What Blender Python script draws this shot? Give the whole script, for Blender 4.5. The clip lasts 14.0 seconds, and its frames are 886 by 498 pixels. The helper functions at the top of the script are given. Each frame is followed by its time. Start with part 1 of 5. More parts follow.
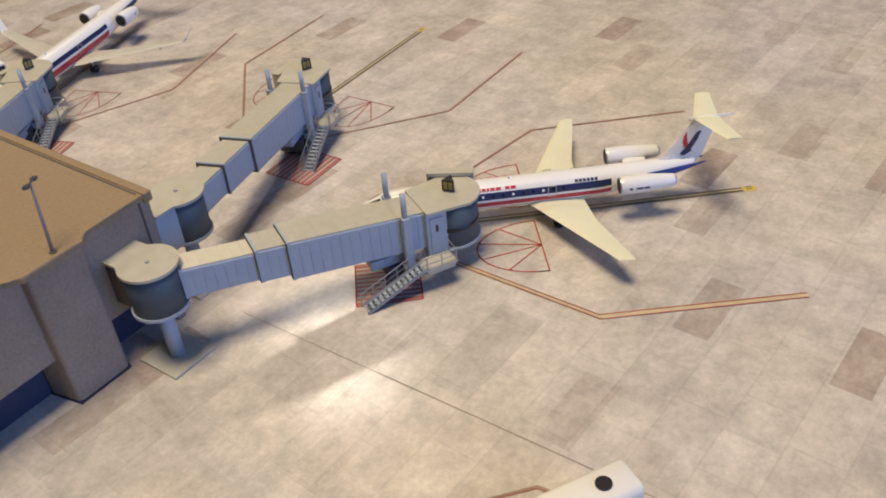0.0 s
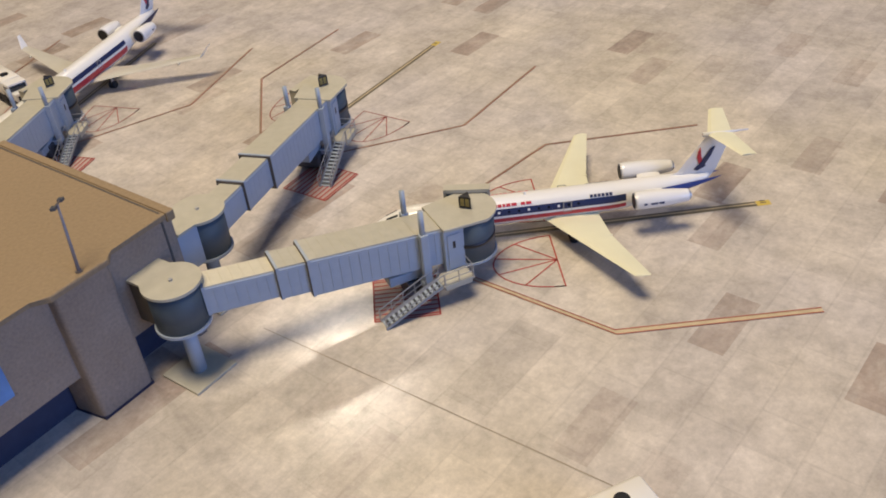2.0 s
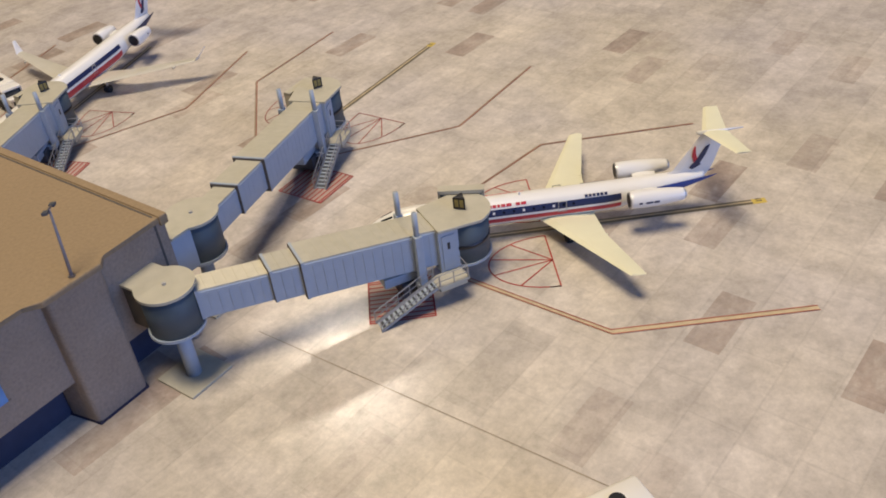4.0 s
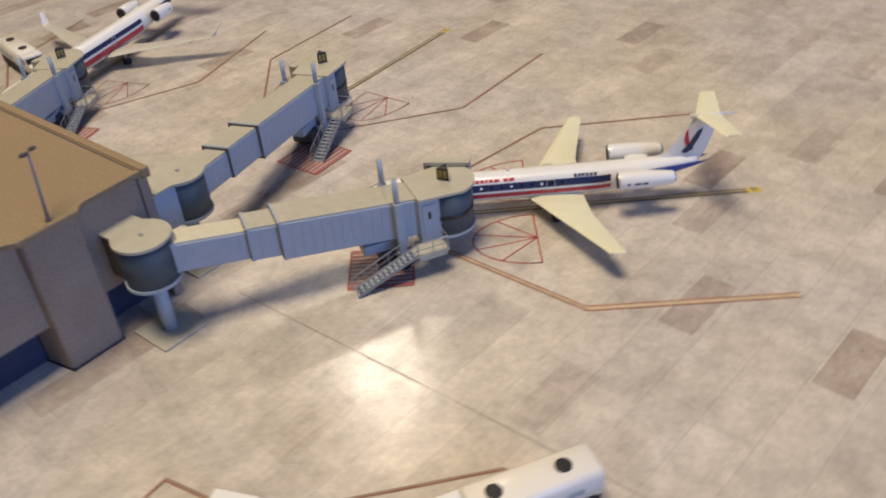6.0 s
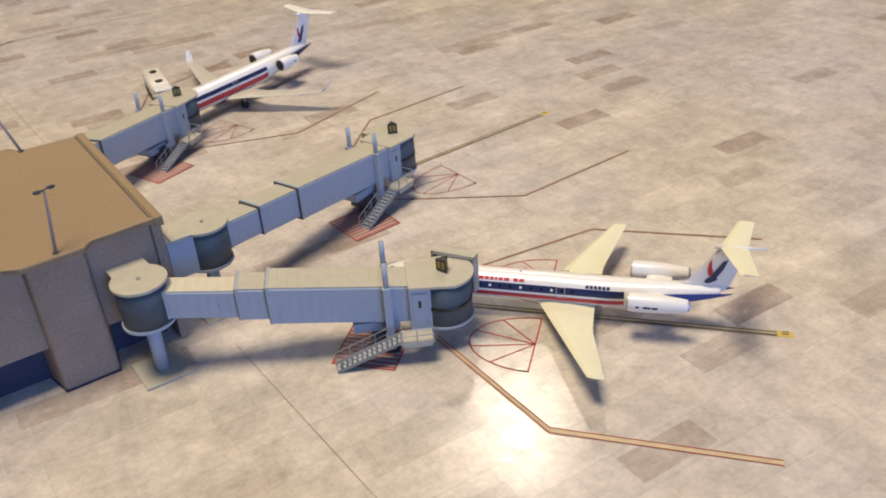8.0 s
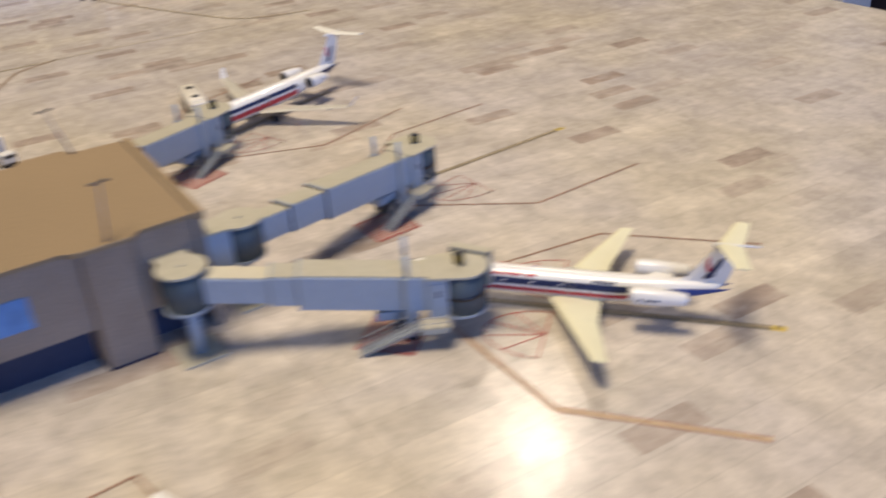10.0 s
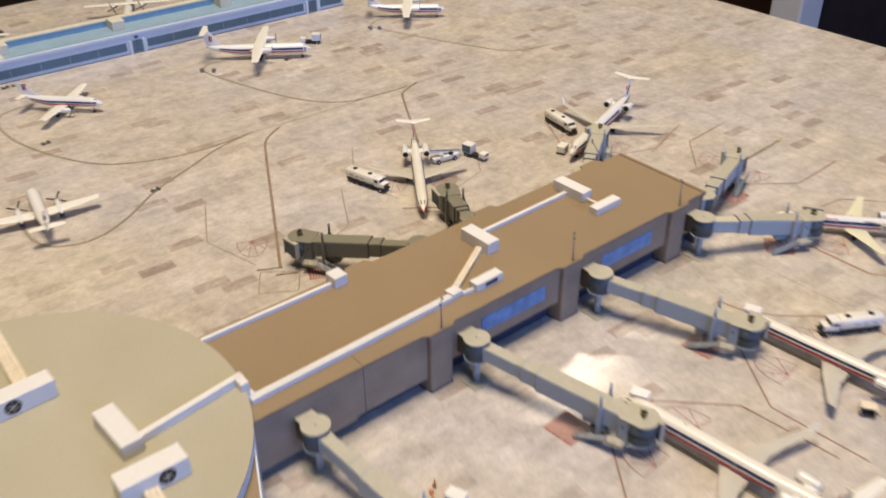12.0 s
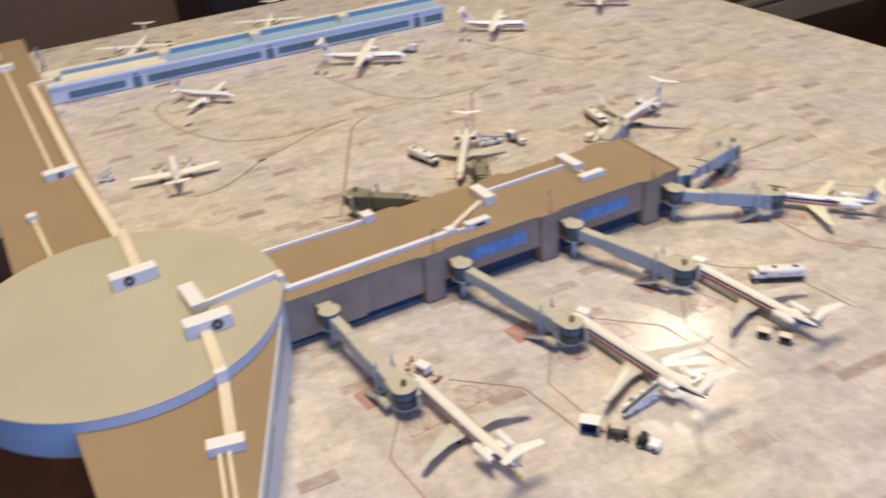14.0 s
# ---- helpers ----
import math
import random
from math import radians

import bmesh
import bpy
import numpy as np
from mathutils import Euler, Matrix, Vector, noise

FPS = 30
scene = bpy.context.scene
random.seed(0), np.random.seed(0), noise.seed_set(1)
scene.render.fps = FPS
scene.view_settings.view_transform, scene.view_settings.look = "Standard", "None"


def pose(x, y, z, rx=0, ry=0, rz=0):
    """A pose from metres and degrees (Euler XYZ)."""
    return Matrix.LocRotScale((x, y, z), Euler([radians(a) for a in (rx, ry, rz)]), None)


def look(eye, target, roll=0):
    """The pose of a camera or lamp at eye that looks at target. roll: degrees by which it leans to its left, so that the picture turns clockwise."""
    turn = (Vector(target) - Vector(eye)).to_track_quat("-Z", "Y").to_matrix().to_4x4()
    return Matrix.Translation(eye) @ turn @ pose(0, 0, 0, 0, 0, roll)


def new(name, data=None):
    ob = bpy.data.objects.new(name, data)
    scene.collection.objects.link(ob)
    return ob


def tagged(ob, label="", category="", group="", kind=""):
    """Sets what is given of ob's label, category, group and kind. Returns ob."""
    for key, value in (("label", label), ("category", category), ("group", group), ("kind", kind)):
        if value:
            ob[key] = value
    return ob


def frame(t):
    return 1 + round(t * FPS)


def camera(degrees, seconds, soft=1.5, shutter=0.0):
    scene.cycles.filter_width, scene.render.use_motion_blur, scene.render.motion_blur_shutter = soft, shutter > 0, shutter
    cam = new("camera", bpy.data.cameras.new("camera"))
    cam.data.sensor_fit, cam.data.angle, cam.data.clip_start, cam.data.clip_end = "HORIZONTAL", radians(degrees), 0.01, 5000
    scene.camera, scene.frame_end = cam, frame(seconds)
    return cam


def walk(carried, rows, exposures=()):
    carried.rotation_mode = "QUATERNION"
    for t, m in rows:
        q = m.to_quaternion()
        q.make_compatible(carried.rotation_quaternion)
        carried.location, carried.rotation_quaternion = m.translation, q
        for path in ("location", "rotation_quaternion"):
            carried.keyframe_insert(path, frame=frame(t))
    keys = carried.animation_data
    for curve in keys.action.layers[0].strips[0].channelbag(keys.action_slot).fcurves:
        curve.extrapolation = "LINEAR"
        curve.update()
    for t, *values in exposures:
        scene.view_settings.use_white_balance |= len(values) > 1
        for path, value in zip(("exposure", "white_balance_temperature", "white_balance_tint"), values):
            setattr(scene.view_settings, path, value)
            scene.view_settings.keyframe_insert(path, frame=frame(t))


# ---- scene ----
# The tabletop airport is laid out in centimetres: x along the pier, y away from the camera, z up.
CM = 0.01
cam = camera(52.7, 14.0, soft=1.8, shutter=0.9)
PATH = [
    (0, (-5.302, -10.882, 9.963), (7.32, -1.0, -1.997), -5.14),
    (0.5, (-5.395, -10.836, 10.116), (7.199, -0.873, -1.807), -5.29),
    (1, (-5.391, -10.887, 10.205), (7.168, -0.839, -1.684), -5.52),
    (1.5, (-5.394, -10.873, 10.232), (7.185, -0.831, -1.638), -5.62),
    (2, (-5.4, -10.824, 10.247), (7.152, -0.727, -1.606), -5.79),
    (2.5, (-5.395, -10.885, 10.234), (7.133, -0.725, -1.591), -5.99),
    (5, (-5.274, -10.916, 10.146), (7.274, -0.791, -1.688), -6.69),
    (5.5, (-5.433, -11.292, 9.839), (7.069, -1.074, -1.963), -7.00),
    (6, (-4.983, -11.992, 9.538), (7.091, -1.003, -2.014), -5.55),
    (6.5, (-3.452, -12.778, 9.673), (8.0, -1.186, -1.925), -3.25),
    (7, (-2.673, -13.339, 10.217), (7.768, -0.395, -0.893), -3.90),
    (7.2, (-2.344, -13.401, 10.137), (7.752, -0.081, -0.847), -4.12),
    (9.3, (-1.769, -15.524, 9.63), (7.217, -0.433, 0.065), -4.05),
    (9.5, (-1.598, -15.614, 9.568), (7.429, -0.526, 0.037), -4.43),
    (10, (-2.847, -15.247, 9.968), (6.383, -0.426, 0.213), -3.85),
    (10.5, (-9.227, -15.384, 13.22), (-1.148, -0.207, 3.003), -2.15),
    (11, (-15.135, -15.81, 16.307), (-6.402, -1.217, 5.784), -0.97),
    (11.5, (-23.974, -16.86, 18.869), (-13.822, -3.58, 7.887), 2.17),
    (12, (-28.26, -18.823, 21.438), (-17.744, -5.73, 10.574), -0.75),
    (12.5, (-28.93, -25.103, 22.236), (-19.789, -11.213, 11.123), -1.67),
    (13, (-29.648, -28.94, 23.094), (-22.147, -13.79, 12.407), -1.94),
    (13.5, (-29.362, -30.209, 23.425), (-22.394, -14.621, 13.011), -2.58),
    (14, (-28.383, -31.449, 23.683), (-20.738, -16.083, 13.414), -4.47),
]


def cm(p):
    return tuple(CM * v for v in p)


walk(cam, [(t, look(cm(eye), cm(target), roll)) for t, eye, target, roll in PATH],
     exposures=[(0.0, -0.03), (5.5, -0.03), (6.3, -0.17), (7.2, 0.08), (9.5, 0.12), (10.0, 0.08), (10.5, 0.55), (11.0, 0.17), (11.5, 0.09), (12.0, 0.15), (13.0, 0.14), (14.0, 0.25)])

# ---- light ----
world = bpy.data.worlds.new("room_air")
scene.world = world
world.use_nodes = True
world.node_tree.nodes["Background"].inputs[0].default_value = (0.55, 0.62, 0.8, 1)
world.node_tree.nodes["Background"].inputs[1].default_value = 0.03


def area_lamp(name, eye, target, size, power, colour, size_y=None):
    data = bpy.data.lights.new(name, "AREA")
    data.energy, data.color, data.size = power, colour, size
    data.shape = "DISK"
    if size_y:
        data.shape, data.size_y = "RECTANGLE", size_y
    ob = new(name, data)
    ob.matrix_world = look(eye, target)
    return ob


area_lamp("lamp_overhead", (-0.22, 0.03, 1.64), (-0.05, 0, 0), 0.62, 28.3, (1.0, 0.84, 0.62))
area_lamp("lamp_side", (0.41, 0.40, 0.54), (0, 0, 0), 0.06, 0.82, (1.0, 0.86, 0.70))
area_lamp("lamp_window", (0.0, -2.45, 0.75), (-0.05, 0, 0), 1.5, 37, (0.22, 0.41, 0.965), 1.3)

# ---- materials ----


def material(name, colour, rough=0.6, metal=0.0, grain=0.0, scale=400.0, bump=0.0, second=None, second_scale=60.0, coat=0.0):
    """A surface with grain at a fine scale and a second colour that drifts in at a wider one."""
    m = bpy.data.materials.new(name)
    m.use_nodes = True
    n, l = m.node_tree.nodes, m.node_tree.links
    b = n["Principled BSDF"]
    b.inputs["Roughness"].default_value, b.inputs["Metallic"].default_value = rough, metal
    b.inputs["Coat Weight"].default_value = coat
    b.inputs["Base Color"].default_value = (*colour, 1)
    if grain or second or bump:
        tex = n.new("ShaderNodeTexCoord")
        fine = n.new("ShaderNodeTexNoise")
        fine.inputs["Scale"].default_value, fine.inputs["Detail"].default_value = scale, 5
        l.new(tex.outputs["Object"], fine.inputs["Vector"])
        wide = n.new("ShaderNodeTexNoise")
        wide.inputs["Scale"].default_value, wide.inputs["Detail"].default_value = second_scale, 4
        l.new(tex.outputs["Object"], wide.inputs["Vector"])
        mix = n.new("ShaderNodeMix")
        mix.data_type = "RGBA"
        mix.inputs[6].default_value = (*colour, 1)
        mix.inputs[7].default_value = (*(second or [c * (1 - grain) for c in colour]), 1)
        ramp = n.new("ShaderNodeMapRange")
        ramp.inputs[1].default_value, ramp.inputs[2].default_value = 0.35, 0.7
        l.new(wide.outputs["Fac"], ramp.inputs[0])
        l.new(ramp.outputs[0], mix.inputs[0])
        value = n.new("ShaderNodeMapRange")
        value.inputs[1].default_value, value.inputs[2].default_value = 0.25, 0.75
        value.inputs[3].default_value, value.inputs[4].default_value = 1 - grain, 1 + grain
        l.new(fine.outputs["Fac"], value.inputs[0])
        hsv = n.new("ShaderNodeHueSaturation")
        l.new(mix.outputs[2], hsv.inputs["Color"])
        l.new(value.outputs[0], hsv.inputs["Value"])
        l.new(hsv.outputs[0], b.inputs["Base Color"])
        if bump:
            bp = n.new("ShaderNodeBump")
            bp.inputs["Strength"].default_value, bp.inputs["Distance"].default_value = bump, 0.0003
            l.new(fine.outputs["Fac"], bp.inputs["Height"])
            l.new(bp.outputs[0], b.inputs["Normal"])
    return m


def apron_material():
    """Printed concrete apron: long slabs of uneven tone, stains and a satin sheen."""
    m = bpy.data.materials.new("printed_apron")
    m.use_nodes = True
    n, l = m.node_tree.nodes, m.node_tree.links
    b = n["Principled BSDF"]
    tex = n.new("ShaderNodeTexCoord")
    turn = n.new("ShaderNodeMapping")
    turn.inputs["Rotation"].default_value = (0, 0, radians(APRON_TURN))
    l.new(tex.outputs["Object"], turn.inputs["Vector"])

    def slabs(w, h, low, high, off):
        s = n.new("ShaderNodeTexBrick")
        s.inputs["Scale"].default_value = 1.0
        s.inputs["Brick Width"].default_value, s.inputs["Row Height"].default_value = w, h
        s.inputs["Mortar Size"].default_value, s.inputs["Mortar Smooth"].default_value = 0.00025, 0.6
        s.inputs["Bias"].default_value = -0.15
        s.offset, s.offset_frequency = off, 2
        s.inputs["Color1"].default_value = (*[high] * 3, 1)
        s.inputs["Color2"].default_value = (*[low] * 3, 1)
        s.inputs["Mortar"].default_value = (*[(low + high) / 2 * 0.935] * 3, 1)
        l.new(turn.outputs[0], s.inputs["Vector"])
        return s

    def noise_at(scale, detail, rough=0.6, stretch=None):
        t = n.new("ShaderNodeTexNoise")
        t.inputs["Scale"].default_value, t.inputs["Detail"].default_value = scale, detail
        t.inputs["Roughness"].default_value = rough
        if stretch:
            s = n.new("ShaderNodeMapping")
            s.inputs["Scale"].default_value = stretch
            l.new(turn.outputs[0], s.inputs["Vector"])
            l.new(s.outputs[0], t.inputs["Vector"])
        else:
            l.new(tex.outputs["Object"], t.inputs["Vector"])
        return t

    def rescale(src, a, b_, c, d):
        r = n.new("ShaderNodeMapRange")
        for k, v in enumerate((a, b_, c, d)):
            r.inputs[k + 1].default_value = v
        l.new(src, r.inputs[0])
        return r.outputs[0]

    def times(x, y):
        k = n.new("ShaderNodeMath")
        k.operation = "MULTIPLY"
        l.new(x, k.inputs[0]), l.new(y, k.inputs[1])
        return k.outputs[0]

    def cells(w, h, seed):
        """Random grey per slab: rows of slabs, each row shifted by its own amount."""
        sep = n.new("ShaderNodeSeparateXYZ")
        l.new(turn.outputs[0], sep.inputs[0])

        def op(kind, x, y=None):
            k = n.new("ShaderNodeMath")
            k.operation = kind
            for i, v in enumerate((x, y)):
                if v is None:
                    continue
                if isinstance(v, (int, float)):
                    k.inputs[i].default_value = v
                else:
                    l.new(v, k.inputs[i])
            return k.outputs[0]

        row = op("FLOOR", op("DIVIDE", sep.outputs[1], h))
        shift = n.new("ShaderNodeTexWhiteNoise")
        shift.noise_dimensions = "1D"
        l.new(op("ADD", row, seed), shift.inputs["W"])
        col = op("FLOOR", op("ADD", op("DIVIDE", sep.outputs[0], w), op("MULTIPLY", shift.outputs["Value"], 7.0)))
        pick = n.new("ShaderNodeTexWhiteNoise")
        pick.noise_dimensions = "2D"
        both = n.new("ShaderNodeCombineXYZ")
        l.new(op("ADD", row, seed * 3.1), both.inputs[0]), l.new(op("ADD", col, seed * 1.7), both.inputs[1])
        l.new(both.outputs[0], pick.inputs["Vector"])
        return pick.outputs["Value"]

    one = slabs(0.0165, 0.0084, 0.955, 1.0, 0.37)
    dark = rescale(cells(0.0152, 0.0062, 3.0), 0.875, 1.0, 0.0, 1.0)
    mild = rescale(cells(0.0215, 0.0084, 11.0), 0.0, 1.0, 0.925, 1.045)
    wide = rescale(cells(0.043, 0.0168, 23.0), 0.0, 1.0, 0.955, 1.035)
    cloud = rescale(noise_at(70, 7, 0.65).outputs["Fac"], 0.3, 0.7, 0.82, 1.12)
    streak = rescale(noise_at(1, 6, 0.7, (110, 210, 60)).outputs["Fac"], 0.33, 0.6, 0.945, 1.025)
    vein = rescale(noise_at(210, 7, 0.75).outputs["Fac"], 0.33, 0.67, 0.80, 1.10)
    speck = rescale(noise_at(900, 5, 0.7).outputs["Fac"], 0.3, 0.7, 0.90, 1.08)
    blotch = rescale(noise_at(1, 6, 0.7, (90, 190, 60)).outputs["Fac"], 0.30, 0.56, 0.25, 1.0)
    tone = times(times(one.outputs["Color"], times(mild, wide)), times(times(cloud, streak), times(vein, speck)))
    tint = n.new("ShaderNodeMix")
    tint.data_type = "RGBA"
    tint.inputs[6].default_value, tint.inputs[7].default_value = (0.592, 0.54, 0.506, 1), (0.622, 0.552, 0.443, 1)
    l.new(rescale(noise_at(11, 3).outputs["Fac"], 0.35, 0.65, 0, 1), tint.inputs[0])
    out = n.new("ShaderNodeMix")
    out.data_type, out.blend_type = "RGBA", "MULTIPLY"
    out.inputs[0].default_value = 1
    worn = n.new("ShaderNodeMix")
    worn.data_type = "RGBA"
    worn.inputs[7].default_value = (0.40, 0.318, 0.262, 1)
    l.new(times(dark, blotch), worn.inputs[0])
    l.new(tint.outputs[2], worn.inputs[6])
    l.new(worn.outputs[2], out.inputs[6]), l.new(tone, out.inputs[7])
    l.new(out.outputs[2], b.inputs["Base Color"])
    l.new(rescale(noise_at(300, 3).outputs["Fac"], 0.3, 0.7, 0.18, 0.27), b.inputs["Roughness"])
    bp = n.new("ShaderNodeBump")
    bp.inputs["Strength"].default_value, bp.inputs["Distance"].default_value = 0.16, 0.0002
    l.new(noise_at(500, 4).outputs["Fac"], bp.inputs["Height"])
    l.new(bp.outputs[0], b.inputs["Normal"])
    return m


APRON_TURN = 3.0
M = {
    "apron": apron_material(),
    "board": material("brown_chipboard", (0.264, 0.19, 0.106), 0.85, grain=0.10, scale=1500, bump=0.3, second=(0.287, 0.205, 0.114), second_scale=30),
    "wall": material("grey_card_wall", (0.29, 0.225, 0.17), 0.55, grain=0.16, scale=1800, bump=0.4, second=(0.23, 0.175, 0.13), second_scale=90),
    "wall_shaded": material("shaded_card_base", (0.035, 0.04, 0.075), 0.8, grain=0.1, scale=600),
    "ink": material("dark_blue_edge_ink", (0.02, 0.02, 0.05), 0.7, grain=0.2, scale=900),
    "glass_blue": material("blue_window_film", (0.075, 0.19, 0.42), 0.3, grain=0.2, scale=250, second=(0.12, 0.28, 0.56), second_scale=200),
    "dome": material("cream_card_roof", (0.42, 0.385, 0.28), 0.7, grain=0.04, scale=900, second=(0.39, 0.355, 0.255), second_scale=25),
    "dome_rim": material("pale_blue_rim", (0.64, 0.68, 0.72), 0.6, grain=0.05, scale=500),
    "white": material("white_styrene", (0.74, 0.72, 0.68), 0.45, grain=0.03, scale=600),
    "strip": material("pale_wood_strip", (0.78, 0.68, 0.51), 0.6, grain=0.12, scale=700),
    "bridge": material("grey_bridge_plastic", (0.345, 0.395, 0.45), 0.5, grain=0.04, scale=700, bump=0.05),
    "bridge_top": material("beige_bridge_roof", (0.46, 0.43, 0.335), 0.55, grain=0.06, scale=600, second=(0.43, 0.40, 0.30), second_scale=120),
    # darker copies of the bridge plastic and roof, with shade mixed into the colour
    "bridge_shaded": material("shaded_bridge_plastic", (0.13, 0.125, 0.10), 0.5, grain=0.06, scale=600),
    "bridge_shaded_top": material("shaded_bridge_roof", (0.235, 0.22, 0.16), 0.38, grain=0.06, scale=600),
    "bridge_light": material("pale_bridge_roof", (0.60, 0.55, 0.405), 0.5, grain=0.06, scale=600),
    "curtain": material("dark_grey_curtain", (0.06, 0.082, 0.10), 0.6, grain=0.08, scale=500),
    "rubber": material("black_rubber", (0.02, 0.02, 0.022), 0.7),
    # dark brown of seams and insides; also paints shade on necks and tunnel joints
    "gap": material("brown_gap_and_shade", (0.10, 0.085, 0.07), 0.8, grain=0.1, scale=500),
    "machine": material("dark_grey_machinery", (0.07, 0.075, 0.085), 0.5, grain=0.15, scale=500),
    "metal": material("grey_metal", (0.42, 0.42, 0.42), 0.4, 0.6),
    "post": material("dark_bronze_post", (0.15, 0.13, 0.12), 0.5, 0.3),
    "pole": material("dull_grey_pole", (0.27, 0.25, 0.26), 0.5, 0.2, grain=0.15, scale=600),
    "skin": material("white_aircraft_paint", (0.80, 0.782, 0.735), 0.28, grain=0.015, scale=300, coat=0.3),
    "wing_pale": material("off_white_wing", (0.77, 0.75, 0.67), 0.45, grain=0.03, scale=300),
    "wing": material("pale_cream_wing", (0.745, 0.715, 0.505), 0.5, grain=0.03, scale=300),
    "skin_cream": material("ivory_aircraft_paint", (0.80, 0.758, 0.66), 0.3, grain=0.02, scale=300, coat=0.2),
    "navy": material("navy_stripe", (0.02, 0.03, 0.09), 0.35),
    "blue": material("tail_blue", (0.02, 0.055, 0.26), 0.35),
    "red": material("red_stripe", (0.50, 0.03, 0.05), 0.35),
    "black": material("black_paint", (0.012, 0.012, 0.014), 0.4),
    "glass": material("cockpit_glass", (0.02, 0.025, 0.03), 0.12),
    "faded_red": material("faded_red_print", (0.34, 0.105, 0.09), 0.5, grain=0.3, scale=250),
    "brown_print": material("brown_print", (0.29, 0.21, 0.145), 0.5, grain=0.2, scale=300),
    "line_edge": material("red_brown_print", (0.37, 0.12, 0.08), 0.5, grain=0.25, scale=300),
    "yellow": material("yellow_mark", (0.55, 0.41, 0.09), 0.6),
    "sign_gold": material("dull_gold_sign", (0.30, 0.23, 0.06), 0.5, grain=0.3, scale=900),
    "faint_print": material("faint_brown_print", (0.44, 0.375, 0.29), 0.5, grain=0.2, scale=150),
    "wing_grey": material("grey_beige_wing", (0.56, 0.53, 0.44), 0.28, grain=0.04, scale=300),
    "orange": material("orange_paint", (0.52, 0.17, 0.05), 0.5),
    "red_print": material("red_print", (0.40, 0.055, 0.045), 0.5, grain=0.2, scale=500),
    "pink_print": material("faded_pink_print", (0.47, 0.36, 0.305), 0.5, grain=0.1, scale=400),
    "tan_print": material("tan_print", (0.55, 0.44, 0.275), 0.5, grain=0.15, scale=400),
    "joint_print": material("joint_print", (0.36, 0.30, 0.22), 0.4, grain=0.3, scale=120),
    "olive_print": material("olive_print", (0.16, 0.135, 0.085), 0.5, grain=0.15, scale=400),
    "far_wall": material("pale_blue_card", (0.54, 0.61, 0.72), 0.6, grain=0.05, scale=400),
    "far_glass": material("slate_blue_window", (0.08, 0.14, 0.20), 0.3, grain=0.1, scale=200),
    "far_roof": material("teal_roof_card", (0.27, 0.40, 0.50), 0.6, grain=0.08, scale=200),
    "cream": material("cream_parapet", (0.66, 0.62, 0.50), 0.6, grain=0.05, scale=300),
    "room_wall": material("taupe_room_wall", (0.20, 0.13, 0.088), 0.8, grain=0.05, scale=40, second=(0.18, 0.115, 0.078), second_scale=3),
    "room_floor": material("dark_wood_floor", (0.045, 0.019, 0.012), 0.4, grain=0.3, scale=25, second=(0.06, 0.025, 0.015), second_scale=6),
    "cabinet": material("dark_cabinet_wood", (0.03, 0.022, 0.022), 0.5, grain=0.2, scale=20),
    "trim": material("white_trim_paint", (0.72, 0.72, 0.72), 0.45, grain=0.02, scale=40),
    "table": material("table_edge_wood", (0.12, 0.07, 0.04), 0.5, grain=0.2, scale=60),
}

# ---- mesh helpers, all in centimetres ----


def part(name, bm, mat, parent=None, label="", smooth=False):
    """Links a bmesh as one mesh object under a thing or a part."""
    mesh = bpy.data.meshes.new(name)
    for v in bm.verts:
        v.co *= CM
    bmesh.ops.recalc_face_normals(bm, faces=bm.faces)
    for fc in bm.faces:
        fc.smooth = smooth
    bm.to_mesh(mesh)
    bm.free()
    mesh.materials.append(M[mat])
    ob = new(name, mesh)
    ob.parent = parent
    if label:
        ob["label"] = label
    return ob


def thing(name, x, y, z, turn, label, category, group="", kind=""):
    ob = new(name)
    ob.matrix_world = pose(CM * x, CM * y, CM * z, 0, 0, turn)
    return tagged(ob, label, category, group, kind)


def box(bm, x0, x1, y0, y1, z0, z1, bevel=0.0, at=None):
    vs = [bm.verts.new((x, y, z)) for x in (x0, x1) for y in (y0, y1) for z in (z0, z1)]
    fs = [bm.faces.new([vs[i] for i in q]) for q in ((0, 1, 3, 2), (4, 6, 7, 5), (0, 4, 5, 1), (2, 3, 7, 6), (0, 2, 6, 4), (1, 5, 7, 3))]
    if at is not None:
        bmesh.ops.transform(bm, matrix=at, verts=vs)
    if bevel:
        es = list({e for fc in fs for e in fc.edges})
        bmesh.ops.bevel(bm, geom=es, offset=bevel, segments=2, affect="EDGES", profile=0.6)
    return bm


def boxed(*args, **kw):
    return box(bmesh.new(), *args, **kw)


def tube(bm, p0, p1, r0, r1=None, seg=16, caps=True):
    """A cylinder or cone between two points."""
    p0, p1, r1 = Vector(p0), Vector(p1), r0 if r1 is None else r1
    q = (p1 - p0).to_track_quat("Z", "Y")
    rings = []
    for p, r in ((p0, r0), (p1, r1)):
        rings.append([bm.verts.new(p + q @ Vector((r * math.cos(2 * math.pi * k / seg), r * math.sin(2 * math.pi * k / seg), 0))) for k in range(seg)])
    for k in range(seg):
        bm.faces.new((rings[0][k], rings[0][(k + 1) % seg], rings[1][(k + 1) % seg], rings[1][k]))
    if caps:
        bm.faces.new(rings[0][::-1]), bm.faces.new(rings[1])
    return bm


def tubed(*args, **kw):
    return tube(bmesh.new(), *args, **kw)


